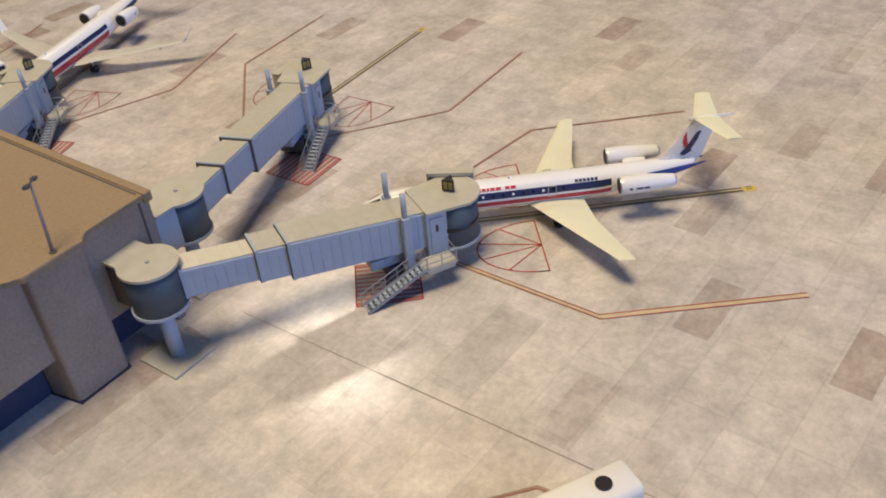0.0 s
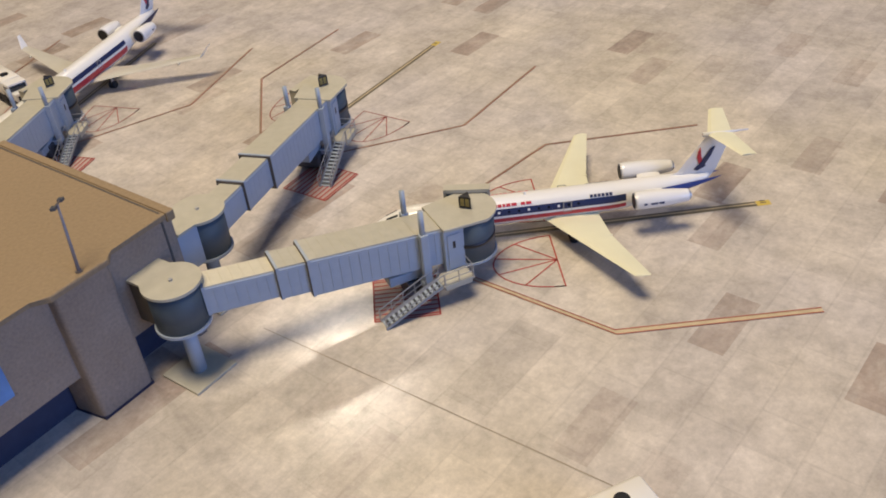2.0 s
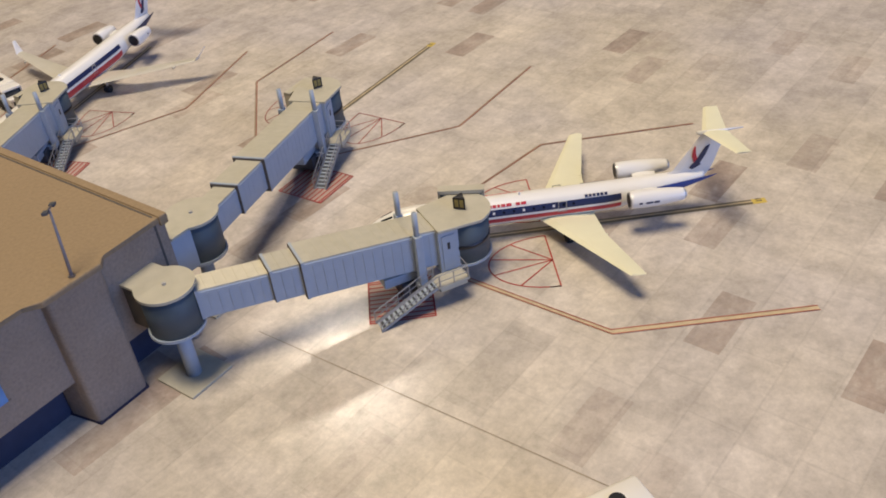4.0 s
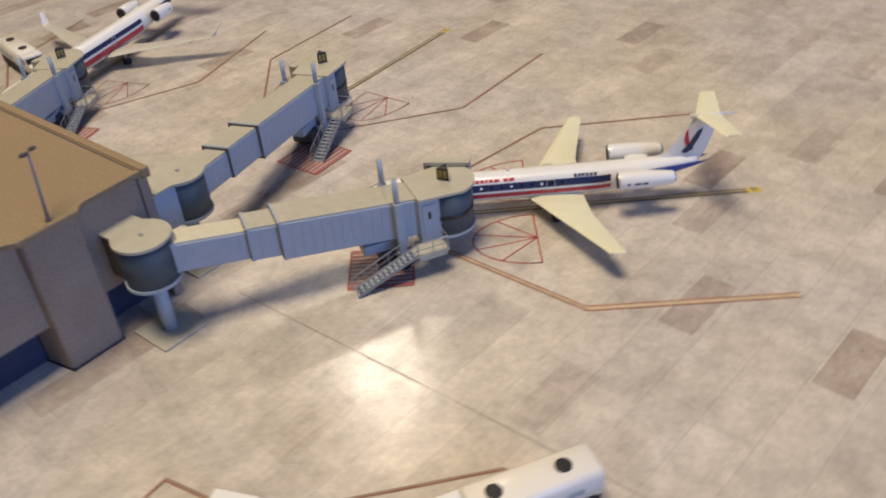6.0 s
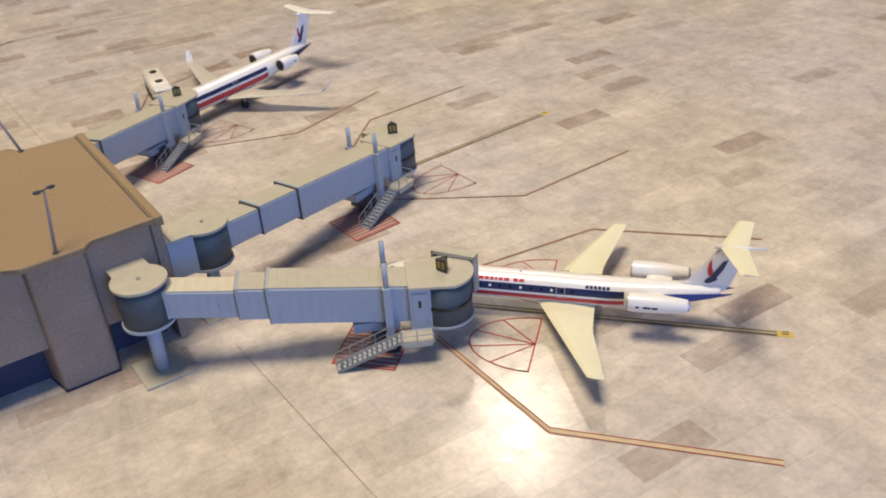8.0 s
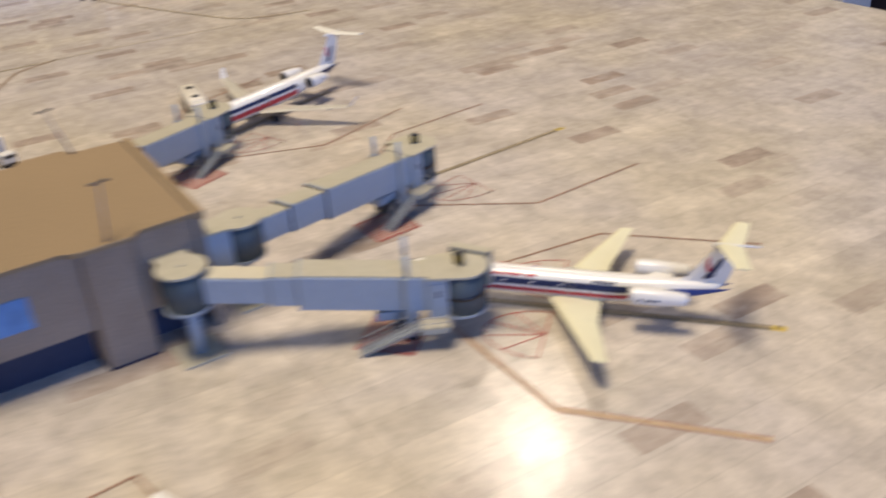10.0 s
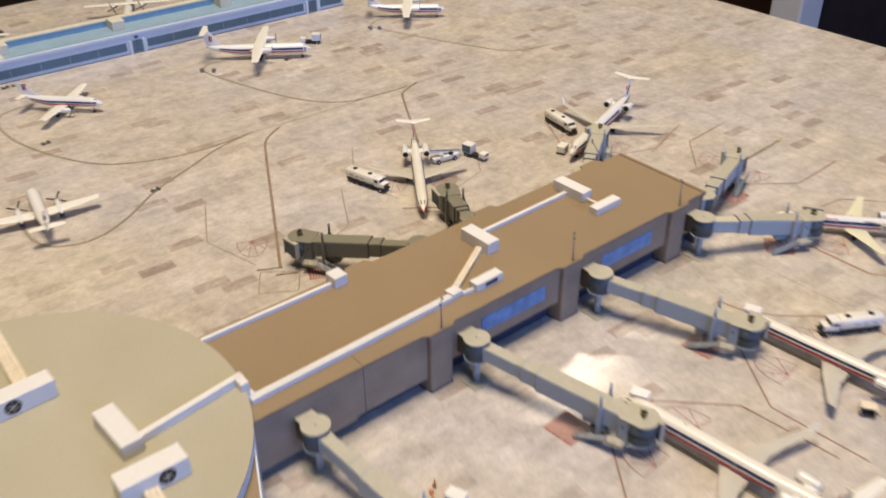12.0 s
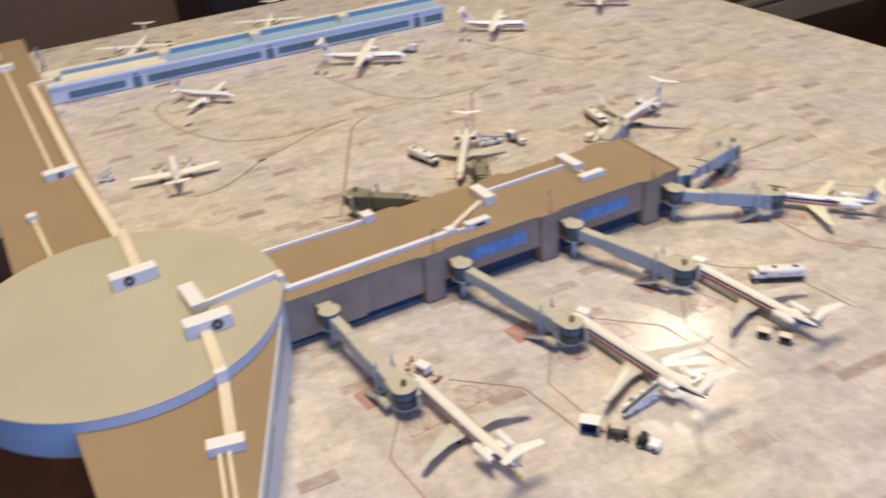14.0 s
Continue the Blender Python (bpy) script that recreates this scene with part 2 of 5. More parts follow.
def loft(bm, rings, closed=True, caps=True):
    """Skins a row of rings of points, one to the next."""
    vs = [[bm.verts.new(p) for p in ring] for ring in rings]
    n = len(vs[0])
    for a, b in zip(vs, vs[1:]):
        for k in range(n if closed else n - 1):
            bm.faces.new((a[k], a[(k + 1) % n], b[(k + 1) % n], b[k]))
    if caps and closed:
        bm.faces.new(vs[0][::-1]), bm.faces.new(vs[-1])
    return bm


def prism(bm, outline, z0, z1, bevel=0.0):
    """An upright slab over an outline of (x, y)."""
    fs = []
    lo = [bm.verts.new((x, y, z0)) for x, y in outline]
    hi = [bm.verts.new((x, y, z1)) for x, y in outline]
    n = len(lo)
    fs.append(bm.faces.new(lo[::-1])), fs.append(bm.faces.new(hi))
    for k in range(n):
        bm.faces.new((lo[k], lo[(k + 1) % n], hi[(k + 1) % n], hi[k]))
    if bevel:
        bmesh.ops.bevel(bm, geom=list(fs[1].edges), offset=bevel, segments=2, affect="EDGES", profile=0.6)
    return bm


def ribbon(bm, points, width, z):
    """A flat printed line through (x, y) points, with mitred bends."""
    ps = [Vector((x, y)) for x, y in points]
    ways = [(b - a).normalized() for a, b in zip(ps, ps[1:])]
    left, right = [], []
    for k, p in enumerate(ps):
        a, b = ways[max(k - 1, 0)], ways[min(k, len(ways) - 1)]
        t = (a + b).normalized()
        nrm = Vector((-t.y, t.x)) * (width / 2 / max(0.3, t.dot(b)))
        left.append(bm.verts.new((p.x + nrm.x, p.y + nrm.y, z)))
        right.append(bm.verts.new((p.x - nrm.x, p.y - nrm.y, z)))
    for k in range(len(ps) - 1):
        bm.faces.new((right[k], right[k + 1], left[k + 1], left[k]))
    return bm


def ring(cx, cy, r, seg, start=0.0, end=360.0):
    return [(cx + r * math.cos(radians(start + (end - start) * k / seg)), cy + r * math.sin(radians(start + (end - start) * k / seg))) for k in range(seg + 1)]


def spline(points, steps=8):
    """A smooth curve through (x, y) points."""
    out, n = [], len(points)
    for k in range(n - 1):
        p = [Vector(points[min(max(k + j, 0), n - 1)]) for j in (-1, 0, 1, 2)]
        for s in range(steps):
            t = s / steps
            v = 0.5 * (2 * p[1] + (p[2] - p[0]) * t + (2 * p[0] - 5 * p[1] + 4 * p[2] - p[3]) * t * t + (3 * p[1] - p[0] - 3 * p[2] + p[3]) * t ** 3)
            out.append((v.x, v.y))
    return out + [tuple(points[-1])]

# ---- the room round the table ----
FLOOR = -72.0


def structure(name, bm, mat, label, category, smooth=False):
    return tagged(part(name, bm, mat, None, "", smooth), label, category, kind="structure")


structure("floor", boxed(-330, 330, -270, 330, FLOOR - 5, FLOOR), "room_floor", "dark brown polished wooden room floor", "floor")
structure("ceiling", boxed(-330, 330, -270, 330, 168, 173), "trim", "plain white painted room ceiling", "ceiling")
structure("wall_north", boxed(-330, 330, 176, 182, FLOOR, 168), "room_wall", "taupe painted room wall behind the table", "wall")
structure("wall_east", boxed(252, 258, -270, 176, FLOOR, 168), "room_wall", "taupe painted room wall beyond the table end", "wall")
structure("wall_west", boxed(-330, -324, -270, 176, FLOOR, 168), "room_wall", "plain taupe room wall", "wall")
wall_south = bmesh.new()
for x0, x1, z0, z1 in ((-324, -75, FLOOR, 168), (75, 252, FLOOR, 168), (-75, 75, FLOOR, 10), (-75, 75, 140, 168)):
    box(wall_south, x0, x1, -258, -252, z0, z1)
structure("wall_south", wall_south, "room_wall", "taupe room wall with a wide window opening", "wall")
structure("baseboard", boxed(-324, 252, 174, 176, FLOOR, FLOOR + 7, bevel=0.3), "trim", "white painted moulded skirting board", "baseboard")
structure("trim", boxed(203, 214, 173.5, 176, FLOOR + 11, 168, bevel=0.4), "trim", "white painted upright wall trim", "trim")
structure("door_trim", boxed(103, 109.5, 53.5, 59, FLOOR, 168, bevel=0.4), "trim", "white painted door post lit by the window", "trim")
structure("door_1", boxed(109.5, 200, 55, 58, FLOOR, 140, bevel=0.3), "cabinet", "dark wooden door standing beside its white post", "door")
cabinet = thing("cabinet", 55, 160, FLOOR, 0, "dark wooden cabinet standing against the room wall", "cabinet")
part("body", boxed(-43, 43, -14, 14, 6, 118, bevel=0.6), "cabinet", cabinet)
part("plinth", boxed(-41, 41, -12.5, 14, 0, 6), "cabinet", cabinet)
for px in (-21.5, 21.5):
    door = part("door", boxed(px - 20.6, px + 20.6, -15.6, -14, 8, 116, bevel=0.4), "cabinet", cabinet)
    part("handle", tubed((px - math.copysign(17, px), -17.2, 60), (px - math.copysign(17, px), -17.2, 70), 0.6, seg=8), "metal", door)

for name, y0, z0, z1 in (("baseboard_step", 174.4, 7, 8.6), ("baseboard_cap", 173.4, 8.6, 10.2)):
    structure(name, boxed(-324, 252, y0, 176, FLOOR + z0, FLOOR + z1, bevel=0.3), "trim", "white rounded moulding on the skirting board", "baseboard")

# ---- the table top and its printed mat ----
table = thing("table", 0.6, 5.3, FLOOR, 0, "dark wooden table under the model airport", "table")
part("tabletop", boxed(-30.1, 30.1, -50.4, 50.4, -FLOOR - 3.0, -FLOOR - 0.2, bevel=0.05), "table", table)
for sx in (-1, 1):
    part("side_rail", boxed(sx * 26 - 1.2, sx * 26 + 1.2, -46, 46, -FLOOR - 10, -FLOOR - 3.0), "table", table)
    for sy in (-1, 1):
        part("leg", boxed(sx * 26 - 2.5, sx * 26 + 2.5, sy * 46 - 2.5, sy * 46 + 2.5, 0, -FLOOR - 3.0, bevel=0.3), "table", table)
structure("ground", boxed(-29.4, 30.65, -45, 55.6, -0.2, 0.0), "apron", "printed concrete-slab apron mat, satin and stained", "apron mat")

# ---- terminal pier ----
ROOF = 2.60
PIER_END, PIER_START, PIER_BACK = 1.38, -20.6, 5.05
COLUMNS = (-0.44, -6.80, -13.22)


def pier_outline(inset=0.0):
    """Roof outline: the front edge steps out over each column."""
    pts = [(PIER_START, 0.15)]
    for c in reversed(COLUMNS):
        pts += [(c - 0.80, 0.15), (c - 0.56, -0.03), (c + 0.47, -0.03), (c + 0.63, 0.15)]
    pts += [(PIER_END, 0.15), (PIER_END, PIER_BACK - 0.15)]
    for c in COLUMNS:
        pts += [(c + 0.57, PIER_BACK - 0.15), (c + 0.42, PIER_BACK + 0.2), (c - 0.47, PIER_BACK + 0.2), (c - 0.62, PIER_BACK - 0.1)]
    return pts + [(PIER_START, PIER_BACK - 0.1)]


pier = thing("terminal_pier", 0, 0, 0, 0, "long grey card terminal pier with brown chipboard roof", "terminal building")
part("roof", prism(bmesh.new(), pier_outline(), ROOF - 0.10, ROOF, 0.035), "board", pier, "brown chipboard roof")
part("roof_edge_strip", boxed(PIER_END - 0.10, PIER_END + 0.06, 0.11, PIER_BACK - 0.13, ROOF - 0.16, ROOF + 0.03, bevel=0.03), "board", pier)
for a, b in zip((*COLUMNS, PIER_START), (PIER_END + 0.0, *COLUMNS)):
    left, right = a + (0.5 if a != PIER_START else 0), b - (0.5 if b != PIER_END else 0)
    part("wall_panel", boxed(left, right, 0.17, 0.31, 0.88, ROOF - 0.012), "wall", pier)
    part("wall_panel", boxed(left, right, PIER_BACK - 0.32, PIER_BACK - 0.2, 0.95, ROOF - 0.10), "wall", pier)
# recessed base: the dark blue shade under the pier is in its colour
part("base_wall", boxed(PIER_START, PIER_END - 0.25, 0.62, PIER_BACK - 0.55, 0, 0.95), "wall_shaded", pier, "base wall with dark blue shade in its colour")
part("end_wall", boxed(PIER_END - 0.14, PIER_END + 0.006, 0.178, PIER_BACK - 0.16, 0.02, ROOF - 0.16), "wall", pier)
part("lower_panel", boxed(PIER_START, -16.75, 0.174, 0.33, 0.45, 0.88), "wall", pier)
part("lower_panel", boxed(-16.75, -13.72, 0.176, 0.33, 0.58, 0.88), "wall", pier)
part("roof_end_gap", boxed(PIER_END - 0.155, PIER_END - 0.12, 0.24, PIER_BACK - 0.18, ROOF - 0.02, ROOF + 0.006), "gap", pier, "dark gap along the roof end")
part("corner_seam", boxed(PIER_END - 0.20, PIER_END - 0.165, 0.158, 0.172, 0.90, ROOF - 0.02), "gap", pier, "dark corner seam")
part("panel_joint", boxed(-16.403, -16.378, 0.162, 0.18, 0.5, ROOF - 0.03), "gap", pier, "dark panel joint")
part("roof_joint", boxed(-16.403, -16.378, 0.16, 0.80, ROOF - 0.01, ROOF + 0.004), "gap", pier, "dark roof joint")
for c in COLUMNS:
    for y0, y1 in ((-0.01, 0.62), (PIER_BACK - 0.55, PIER_BACK + 0.18)):
        b = prism(bmesh.new(), [(c - 0.62, y1), (c - 0.50, y0), (c + 0.46, y0), (c + 0.58, y1)] if y0 < 1 else [(c - 0.45, y1), (c - 0.55, y0), (c + 0.50, y0), (c + 0.40, y1)], 0.03, ROOF - 0.012 if y0 < 1 else ROOF - 0.10)
        upright = [e for e in b.edges if abs(e.verts[0].co.z - e.verts[1].co.z) > 1]
        bmesh.ops.bevel(b, geom=upright, offset=0.07, segments=3, affect="EDGES", profile=0.5)
        part("column", b, "wall", pier)
        part("column_foot", prism(bmesh.new(), [(c - 0.63, y1), (c - 0.51, y0 - 0.01), (c + 0.47, y0 - 0.01), (c + 0.59, y1)] if y0 < 1 else [(c - 0.46, y1 + 0.01), (c - 0.56, y0), (c + 0.51, y0), (c + 0.41, y1 + 0.01)], 0.0, 0.05), "ink", pier, "dark blue inked edge")
for x0, x1 in ((-4.94, -1.95), (-11.28, -8.1)):
    part("window", boxed(x0, x1, 0.148, 0.18, 1.36, 2.0), "glass_blue", pier, "blue film window band")
    part("window_frame", boxed(x0 - 0.05, x1 + 0.05, 0.152, 0.18, 1.31, 1.36), "wall", pier)

# ---- rotunda and the two wings ----
DOME_X, DOME_Y, DOME_R, DOME_Z = -26.69, 2.74, 6.80, 3.1


def dome_ring(r, seg):
    """The rotunda's slightly oval outline."""
    return [(DOME_X + px, DOME_Y + 1.02 * py) for px, py in ring(0, 0, r, seg)]


dome = thing("rotunda", 0, 0, 0, 0, "round cream card roof with pale blue rim", "rotunda building")
part("roof", prism(bmesh.new(), dome_ring(DOME_R, 96)[:-1], DOME_Z - 0.04, DOME_Z), "dome", dome, "cream card disc")
part("rim", prism(bmesh.new(), dome_ring(DOME_R - 0.03, 96)[:-1], 1.45, DOME_Z - 0.04), "dome_rim", dome, "pale blue curved rim")
part("base_wall", prism(bmesh.new(), dome_ring(DOME_R - 2.8, 64)[:-1], 0, 1.45), "wall", dome)


def wing_building(name, outline, label):
    w = thing(name, 0, 0, 0, 0, label, "terminal building")
    part("roof", prism(bmesh.new(), outline, ROOF - 0.12, ROOF, 0.02), "board", w, "brown chipboard roof")
    cx, cy = sum(p[0] for p in outline) / len(outline), sum(p[1] for p in outline) / len(outline)
    part("wall", prism(bmesh.new(), [(x + (cx - x) * 0.03, y + (cy - y) * 0.02) for x, y in outline], 0, ROOF - 0.12), "dome_rim", w, "pale blue side wall")
    return w


wing_building("west_wing", [(-30.27, 6.0), (-25.14, 6.02), (-25.34, 18.0), (-25.41, 30.86), (-25.34, 50.58), (-30.94, 50.22)], "brown roofed terminal wing along the table edge")
south_wing = wing_building("south_wing", [(-29.24, -19.65), (-29.02, -19.42), (-25.29, -10.76), (-23.12, -5.79), (-20.58, -0.04), (-25.79, 1.74), (-29.66, -1.53)], "brown roofed terminal wing tapering along its glazed front")

# the south wing's apron front: a card wall flush with the roof edge, a raised coping and a dark window slot
for a, b in (((-20.58, -0.04), (-23.12, -5.79)), ((-23.12, -5.79), (-25.29, -10.76)), ((-25.29, -10.76), (-29.02, -19.42))):
    span = math.hypot(b[0] - a[0], b[1] - a[1])
    m = pose(a[0], a[1], 0, 0, 0, math.degrees(math.atan2(b[1] - a[1], b[0] - a[0])))
    front = part("front_wall", boxed(0, span - 0.02, 0.004, 0.06, 0, ROOF - 0.125, at=m), "dome_rim", south_wing, "pale blue card front wall")
    part("coping", boxed(0, span - 0.004, 0.004, 0.064, ROOF - 0.125, ROOF + 0.012, bevel=0.008, at=m), "dome_rim", south_wing, "pale card coping on the roof edge")
    part("window_slot", boxed(0.3, span - 0.3, 0.056, 0.066, 1.70, 1.95, at=m), "far_glass", front, "narrow dark window slot")

far = thing("far_concourse", -3.76, -0.64, 0, -2.11, "low pale blue concourse with slate window bands", "terminal building")
far.scale = (1.027,) * 3
part("wall", boxed(-22.2, 10.4, 38.6, 41.0, 0, 1.3), "far_wall", far)
part("cornice", boxed(-22.25, 10.45, 38.5, 38.75, 1.24, 1.42, bevel=0.03), "far_wall", far)
part("roof", boxed(-13.4, 10.2, 38.9, 40.8, 1.3, 1.4), "far_roof", far, "blue-grey card roof")
part("roof_deck", boxed(-22.2, -13.4, 38.75, 40.8, 1.3, 1.46), "cream", far, "cream roof deck")
part("parapet", boxed(-22.2, 10.4, 40.7, 41.1, 1.3, 1.8), "far_roof", far, "blue-grey back parapet")
part("parapet_cap", boxed(-22.2, 10.4, 40.62, 41.14, 1.8, 1.88), "cream", far, "cream parapet cap")
part("wall_foot", boxed(-22.2, 10.4, 38.57, 38.61, 0.0, 0.06), "far_glass", far, "dark line along the wall foot")
for x0, x1 in ((-20.9, -16.75), (-15.1, -6.05), (-4.65, 7.05), (8.45, 10.2)):
    band = part("window_band", boxed(x0, x1, 38.56, 38.6, 0.27, 0.80), "far_glass", far, "slate blue window band")
    k = x0 + 1.8
    while k < x1 - 0.2:
        part("mullion", boxed(k - 0.012, k + 0.012, 38.545, 38.57, 0.27, 0.80), "far_roof", band)
        k += 1.8
for x in (-15.9, -5.35, 7.75):
    bay = part("bay", boxed(x - 0.34, x + 0.34, 38.55, 38.6, 0.10, 0.86), "far_glass", far, "slate blue door bay")
    for side in (-1, 1):
        part("pilaster", boxed(x + side * 0.46 - 0.10, x + side * 0.46 + 0.10, 38.42, 38.6, 0, 0.92, bevel=0.02), "far_wall", bay)
    part("wall_lamp", boxed(x - 0.10, x + 0.10, 38.44, 38.6, 1.02, 1.15, bevel=0.02), "machine", bay, "small dark lamp over the bay")
for x in (-13.3, -6.0, 1.6):
    hut = part("roof_hut", boxed(x - 0.42, x + 0.42, 39.5, 40.7, 1.4, 2.0, bevel=0.03), "cream", far, "cream roof hut")
    part("hut_vent", boxed(x + 0.415, x + 0.43, 39.7, 40.3, 1.5, 1.85), "machine", hut, "dark vent")
end_hut = part("roof_hut", boxed(-22.3, -21.0, 39.3, 40.6, 1.46, 1.95, bevel=0.03), "cream", far, "cream roof hut")
part("hut_vent", boxed(-21.55, -21.25, 39.29, 39.31, 1.55, 1.8), "machine", end_hut, "dark vent")

# ---- boarding bridges ----
def boarding_bridge(root, cab, back=0.0, label="grey plastic boarding bridge docked to a parked aircraft", top=1.94, cab_top=1.22, lift_back=1.16, rib=0.002, joints=(0.31, 0.41), skin="bridge", roofing="bridge_top"):
    """A telescoping bridge: rotunda on a post, three tunnels, a lift with wheels, a cab with hood and stairs."""
    dx, dy = cab[0] - root[0], cab[1] - root[1]
    length, turn = math.hypot(dx, dy), math.degrees(math.atan2(dy, dx))
    t = thing("boarding_bridge", root[0], root[1], 0, turn, label, "boarding bridge", "boarding bridges round the pier")
    rel = back - turn
    ribbed = rib > 0.005
    part("foot_pad", boxed(-0.44, 0.44, -0.44, 0.44, 0, 0.05, bevel=0.01, at=pose(0, 0, 0, 0, 0, -turn)), roofing, t, "flat square foot pad")
    part("post", tubed((0, 0, 0.05), (0, 0, 1.1), 0.125, seg=20), skin, t, smooth=True)
    rot = part("rotunda", tubed((0, 0, 1.14), (0, 0, top - 0.05), 0.43, seg=36), "curtain", t, "dark grey slatted rotunda curtain", True)
    part("rotunda_rim", tubed((0, 0, 1.09), (0, 0, 1.14), 0.46, seg=36), skin, t, smooth=False)
    cap = bmesh.new()
    outline = ring(0, 0, 0.48, 28, rel + 42, rel + 318)
    c, s = math.cos(radians(rel)), math.sin(radians(rel))
    outline += [(0.72 * c + 0.33 * s, 0.72 * s - 0.33 * c), (0.72 * c - 0.33 * s, 0.72 * s + 0.33 * c)]
    prism(cap, outline, top - 0.05, top, 0.012)
    part("rotunda_roof", cap, roofing, t, "beige rounded roof plate")
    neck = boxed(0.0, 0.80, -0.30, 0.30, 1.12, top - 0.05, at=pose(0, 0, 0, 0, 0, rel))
    # south-gate necks are dark brown: their shade is put into the colour
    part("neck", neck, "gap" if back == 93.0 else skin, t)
    part("roof_knob", tubed((0, 0, top), (0, 0, top + 0.03), 0.035, seg=10), "metal", t)

    # tunnels: each larger than the one before, along a falling line
    end = length - 0.60
    fall = lambda x: top - 0.08 + (cab_top - top + 0.08) * x / length  # noqa: E731
    marks = ((0.40, joints[0] * length, 0.235, 0.52), (joints[0] * length, joints[1] * length, 0.28, 0.60), (joints[1] * length, end, 0.335, 0.71))
    for k, (x0, x1, half, tall) in enumerate(marks):
        lift = (-0.06, 0.0, 0.05)[k]
        b = bmesh.new()
        rings = []
        for x in (x0, x1):
            z1 = fall(x) + lift
            rings.append([(x, -half, z1 - tall), (x, half, z1 - tall), (x, half, z1 - 0.02), (x, half - 0.02, z1), (x, -half + 0.02, z1), (x, -half, z1 - 0.02)])
        loft(b, rings)
        tun = part("tunnel", b, skin, t)
        roof = bmesh.new()
        loft(roof, [[(x, -half + 0.015, fall(x) + lift), (x, half - 0.015, fall(x) + lift), (x, half - 0.015, fall(x) + lift + 0.025), (x, -half + 0.015, fall(x) + lift + 0.025)] for x in (x0 - 0.015, x1 + 0.005)])
        light = ribbed and k == 0
        part("tunnel_roof", roof, "bridge_light" if light else roofing, tun, "pale ribbed roof skin" if light else "beige roof skin")
        frame_bm = bmesh.new()
        z1 = fall(x0) + lift
        box(frame_bm, x0 - 0.02, x0 + 0.025, -half - 0.009, half + 0.009, z1 - tall - 0.012, z1 + 0.032)
        part("end_frame", frame_bm, skin, tun)
        if k:
            # dark strip standing in for the shade at the tunnel step
            part("joint_shade", boxed(x0 - 0.034, x0 - 0.02, -half - 0.002, half + 0.004, z1 - tall - 0.004, z1 + 0.012), "gap", tun, "dark strip with the joint's shade painted in")
        n = max(3, int((x1 - x0) / 0.17))
        for side in (-1, 1):
            ribs = bmesh.new()
            for j in range(1, n):
                x = x0 + (x1 - x0) * j / n
                z1 = fall(x) + lift
                y = side * (half + 0.004)
                box(ribs, x - 0.012, x + 0.012, min(y + side * (rib - 0.003), y - side * 0.03), max(y + side * (rib - 0.003), y - side * 0.03), z1 - tall + 0.03, z1 - 0.05)
            part("side_ribs", ribs, skin, tun)
        top_ribs = bmesh.new()
        for j in range(1, n):
            x = x0 + (x1 - x0) * j / n
            box(top_ribs, x - 0.012, x + 0.012, -half + 0.04, half - 0.04, fall(x) + lift + 0.02, fall(x) + lift + 0.0255 + rib * 0.5)
        part("roof_ribs", top_ribs, "bridge_light" if light else roofing, tun)

    # lift columns and wheel bogie
    xl = length - lift_back
    zc = fall(xl)
    for side in (-1, 1):
        col = part("lift_column", boxed(xl - 0.07, xl + 0.07, side * 0.40 - 0.065, side * 0.40 + 0.065, 0.35, zc + 0.10, bevel=0.015), skin, t)
        part("column_tube", tubed((xl, side * 0.38, zc + 0.10), (xl, side * 0.38, zc + 0.56), 0.05, seg=14), skin, col, smooth=True)
    part("bogie_beam", boxed(xl - 0.65, xl + 0.18, -0.22, 0.22, zc - 0.92, zc - 0.73, bevel=0.02), skin, t)
    part("drive_unit", boxed(xl - 0.34, xl - 0.06, -0.26, 0.26, 0.10, 0.40, bevel=0.03), "machine", t, "dark grey drive unit")
    part("axle", tubed((xl, -0.34, 0.17), (xl, 0.34, 0.17), 0.05, seg=10), "black", t)
    for side in (-1, 1):
        wheel = part("wheel", tubed((xl, side * 0.20, 0.17), (xl, side * 0.36, 0.17), 0.17, seg=22), "rubber", t, "black tyre", True)
        part("hub", tubed((xl, side * 0.355, 0.17), (xl, side * 0.375, 0.17), 0.08, seg=14), "metal", wheel)
    part("lift_beam", boxed(xl - 0.09, xl + 0.09, -0.42, 0.42, 0.28, 0.42, bevel=0.02), skin, t)

    # cab: box section with a door, then the round curtain, roof plate and hood
    x0, x1 = end - 0.05, length - 0.15
    z1 = fall(end) + 0.06
    z0 = z1 - 0.86
    cabin = part("cab", boxed(x0, x1, -0.42, 0.42, z0, z1, bevel=0.015), skin, t)
    for side in (-1, 1):
        door = part("cab_door", boxed(x0 + 0.06, x0 + 0.30, side * 0.425 - 0.012, side * 0.425 + 0.012, z0 + 0.05, z1 - 0.10), skin, cabin)
        part("door_window", boxed(x0 + 0.155, x0 + 0.205, side * 0.437 - 0.006, side * 0.437 + 0.006, z0 + 0.48, z0 + 0.62), "black", door)
    part("cab_curtain", tubed((length, 0, z0 + 0.04), (length, 0, z1 - 0.02), 0.50, seg=36), "curtain", t, "dark grey slatted cab curtain", True)
    part("curtain_band", tubed((length, 0, z0 + 0.36), (length, 0, z0 + 0.44), 0.508, seg=36), "black", t, smooth=True)
    part("cab_floor_rim", tubed((length, 0, z0), (length, 0, z0 + 0.04), 0.53, seg=36), skin, t)
    plate = [(x0, -0.44), *ring(length, 0, 0.55, 22, -75, 75), (x0, 0.44)]
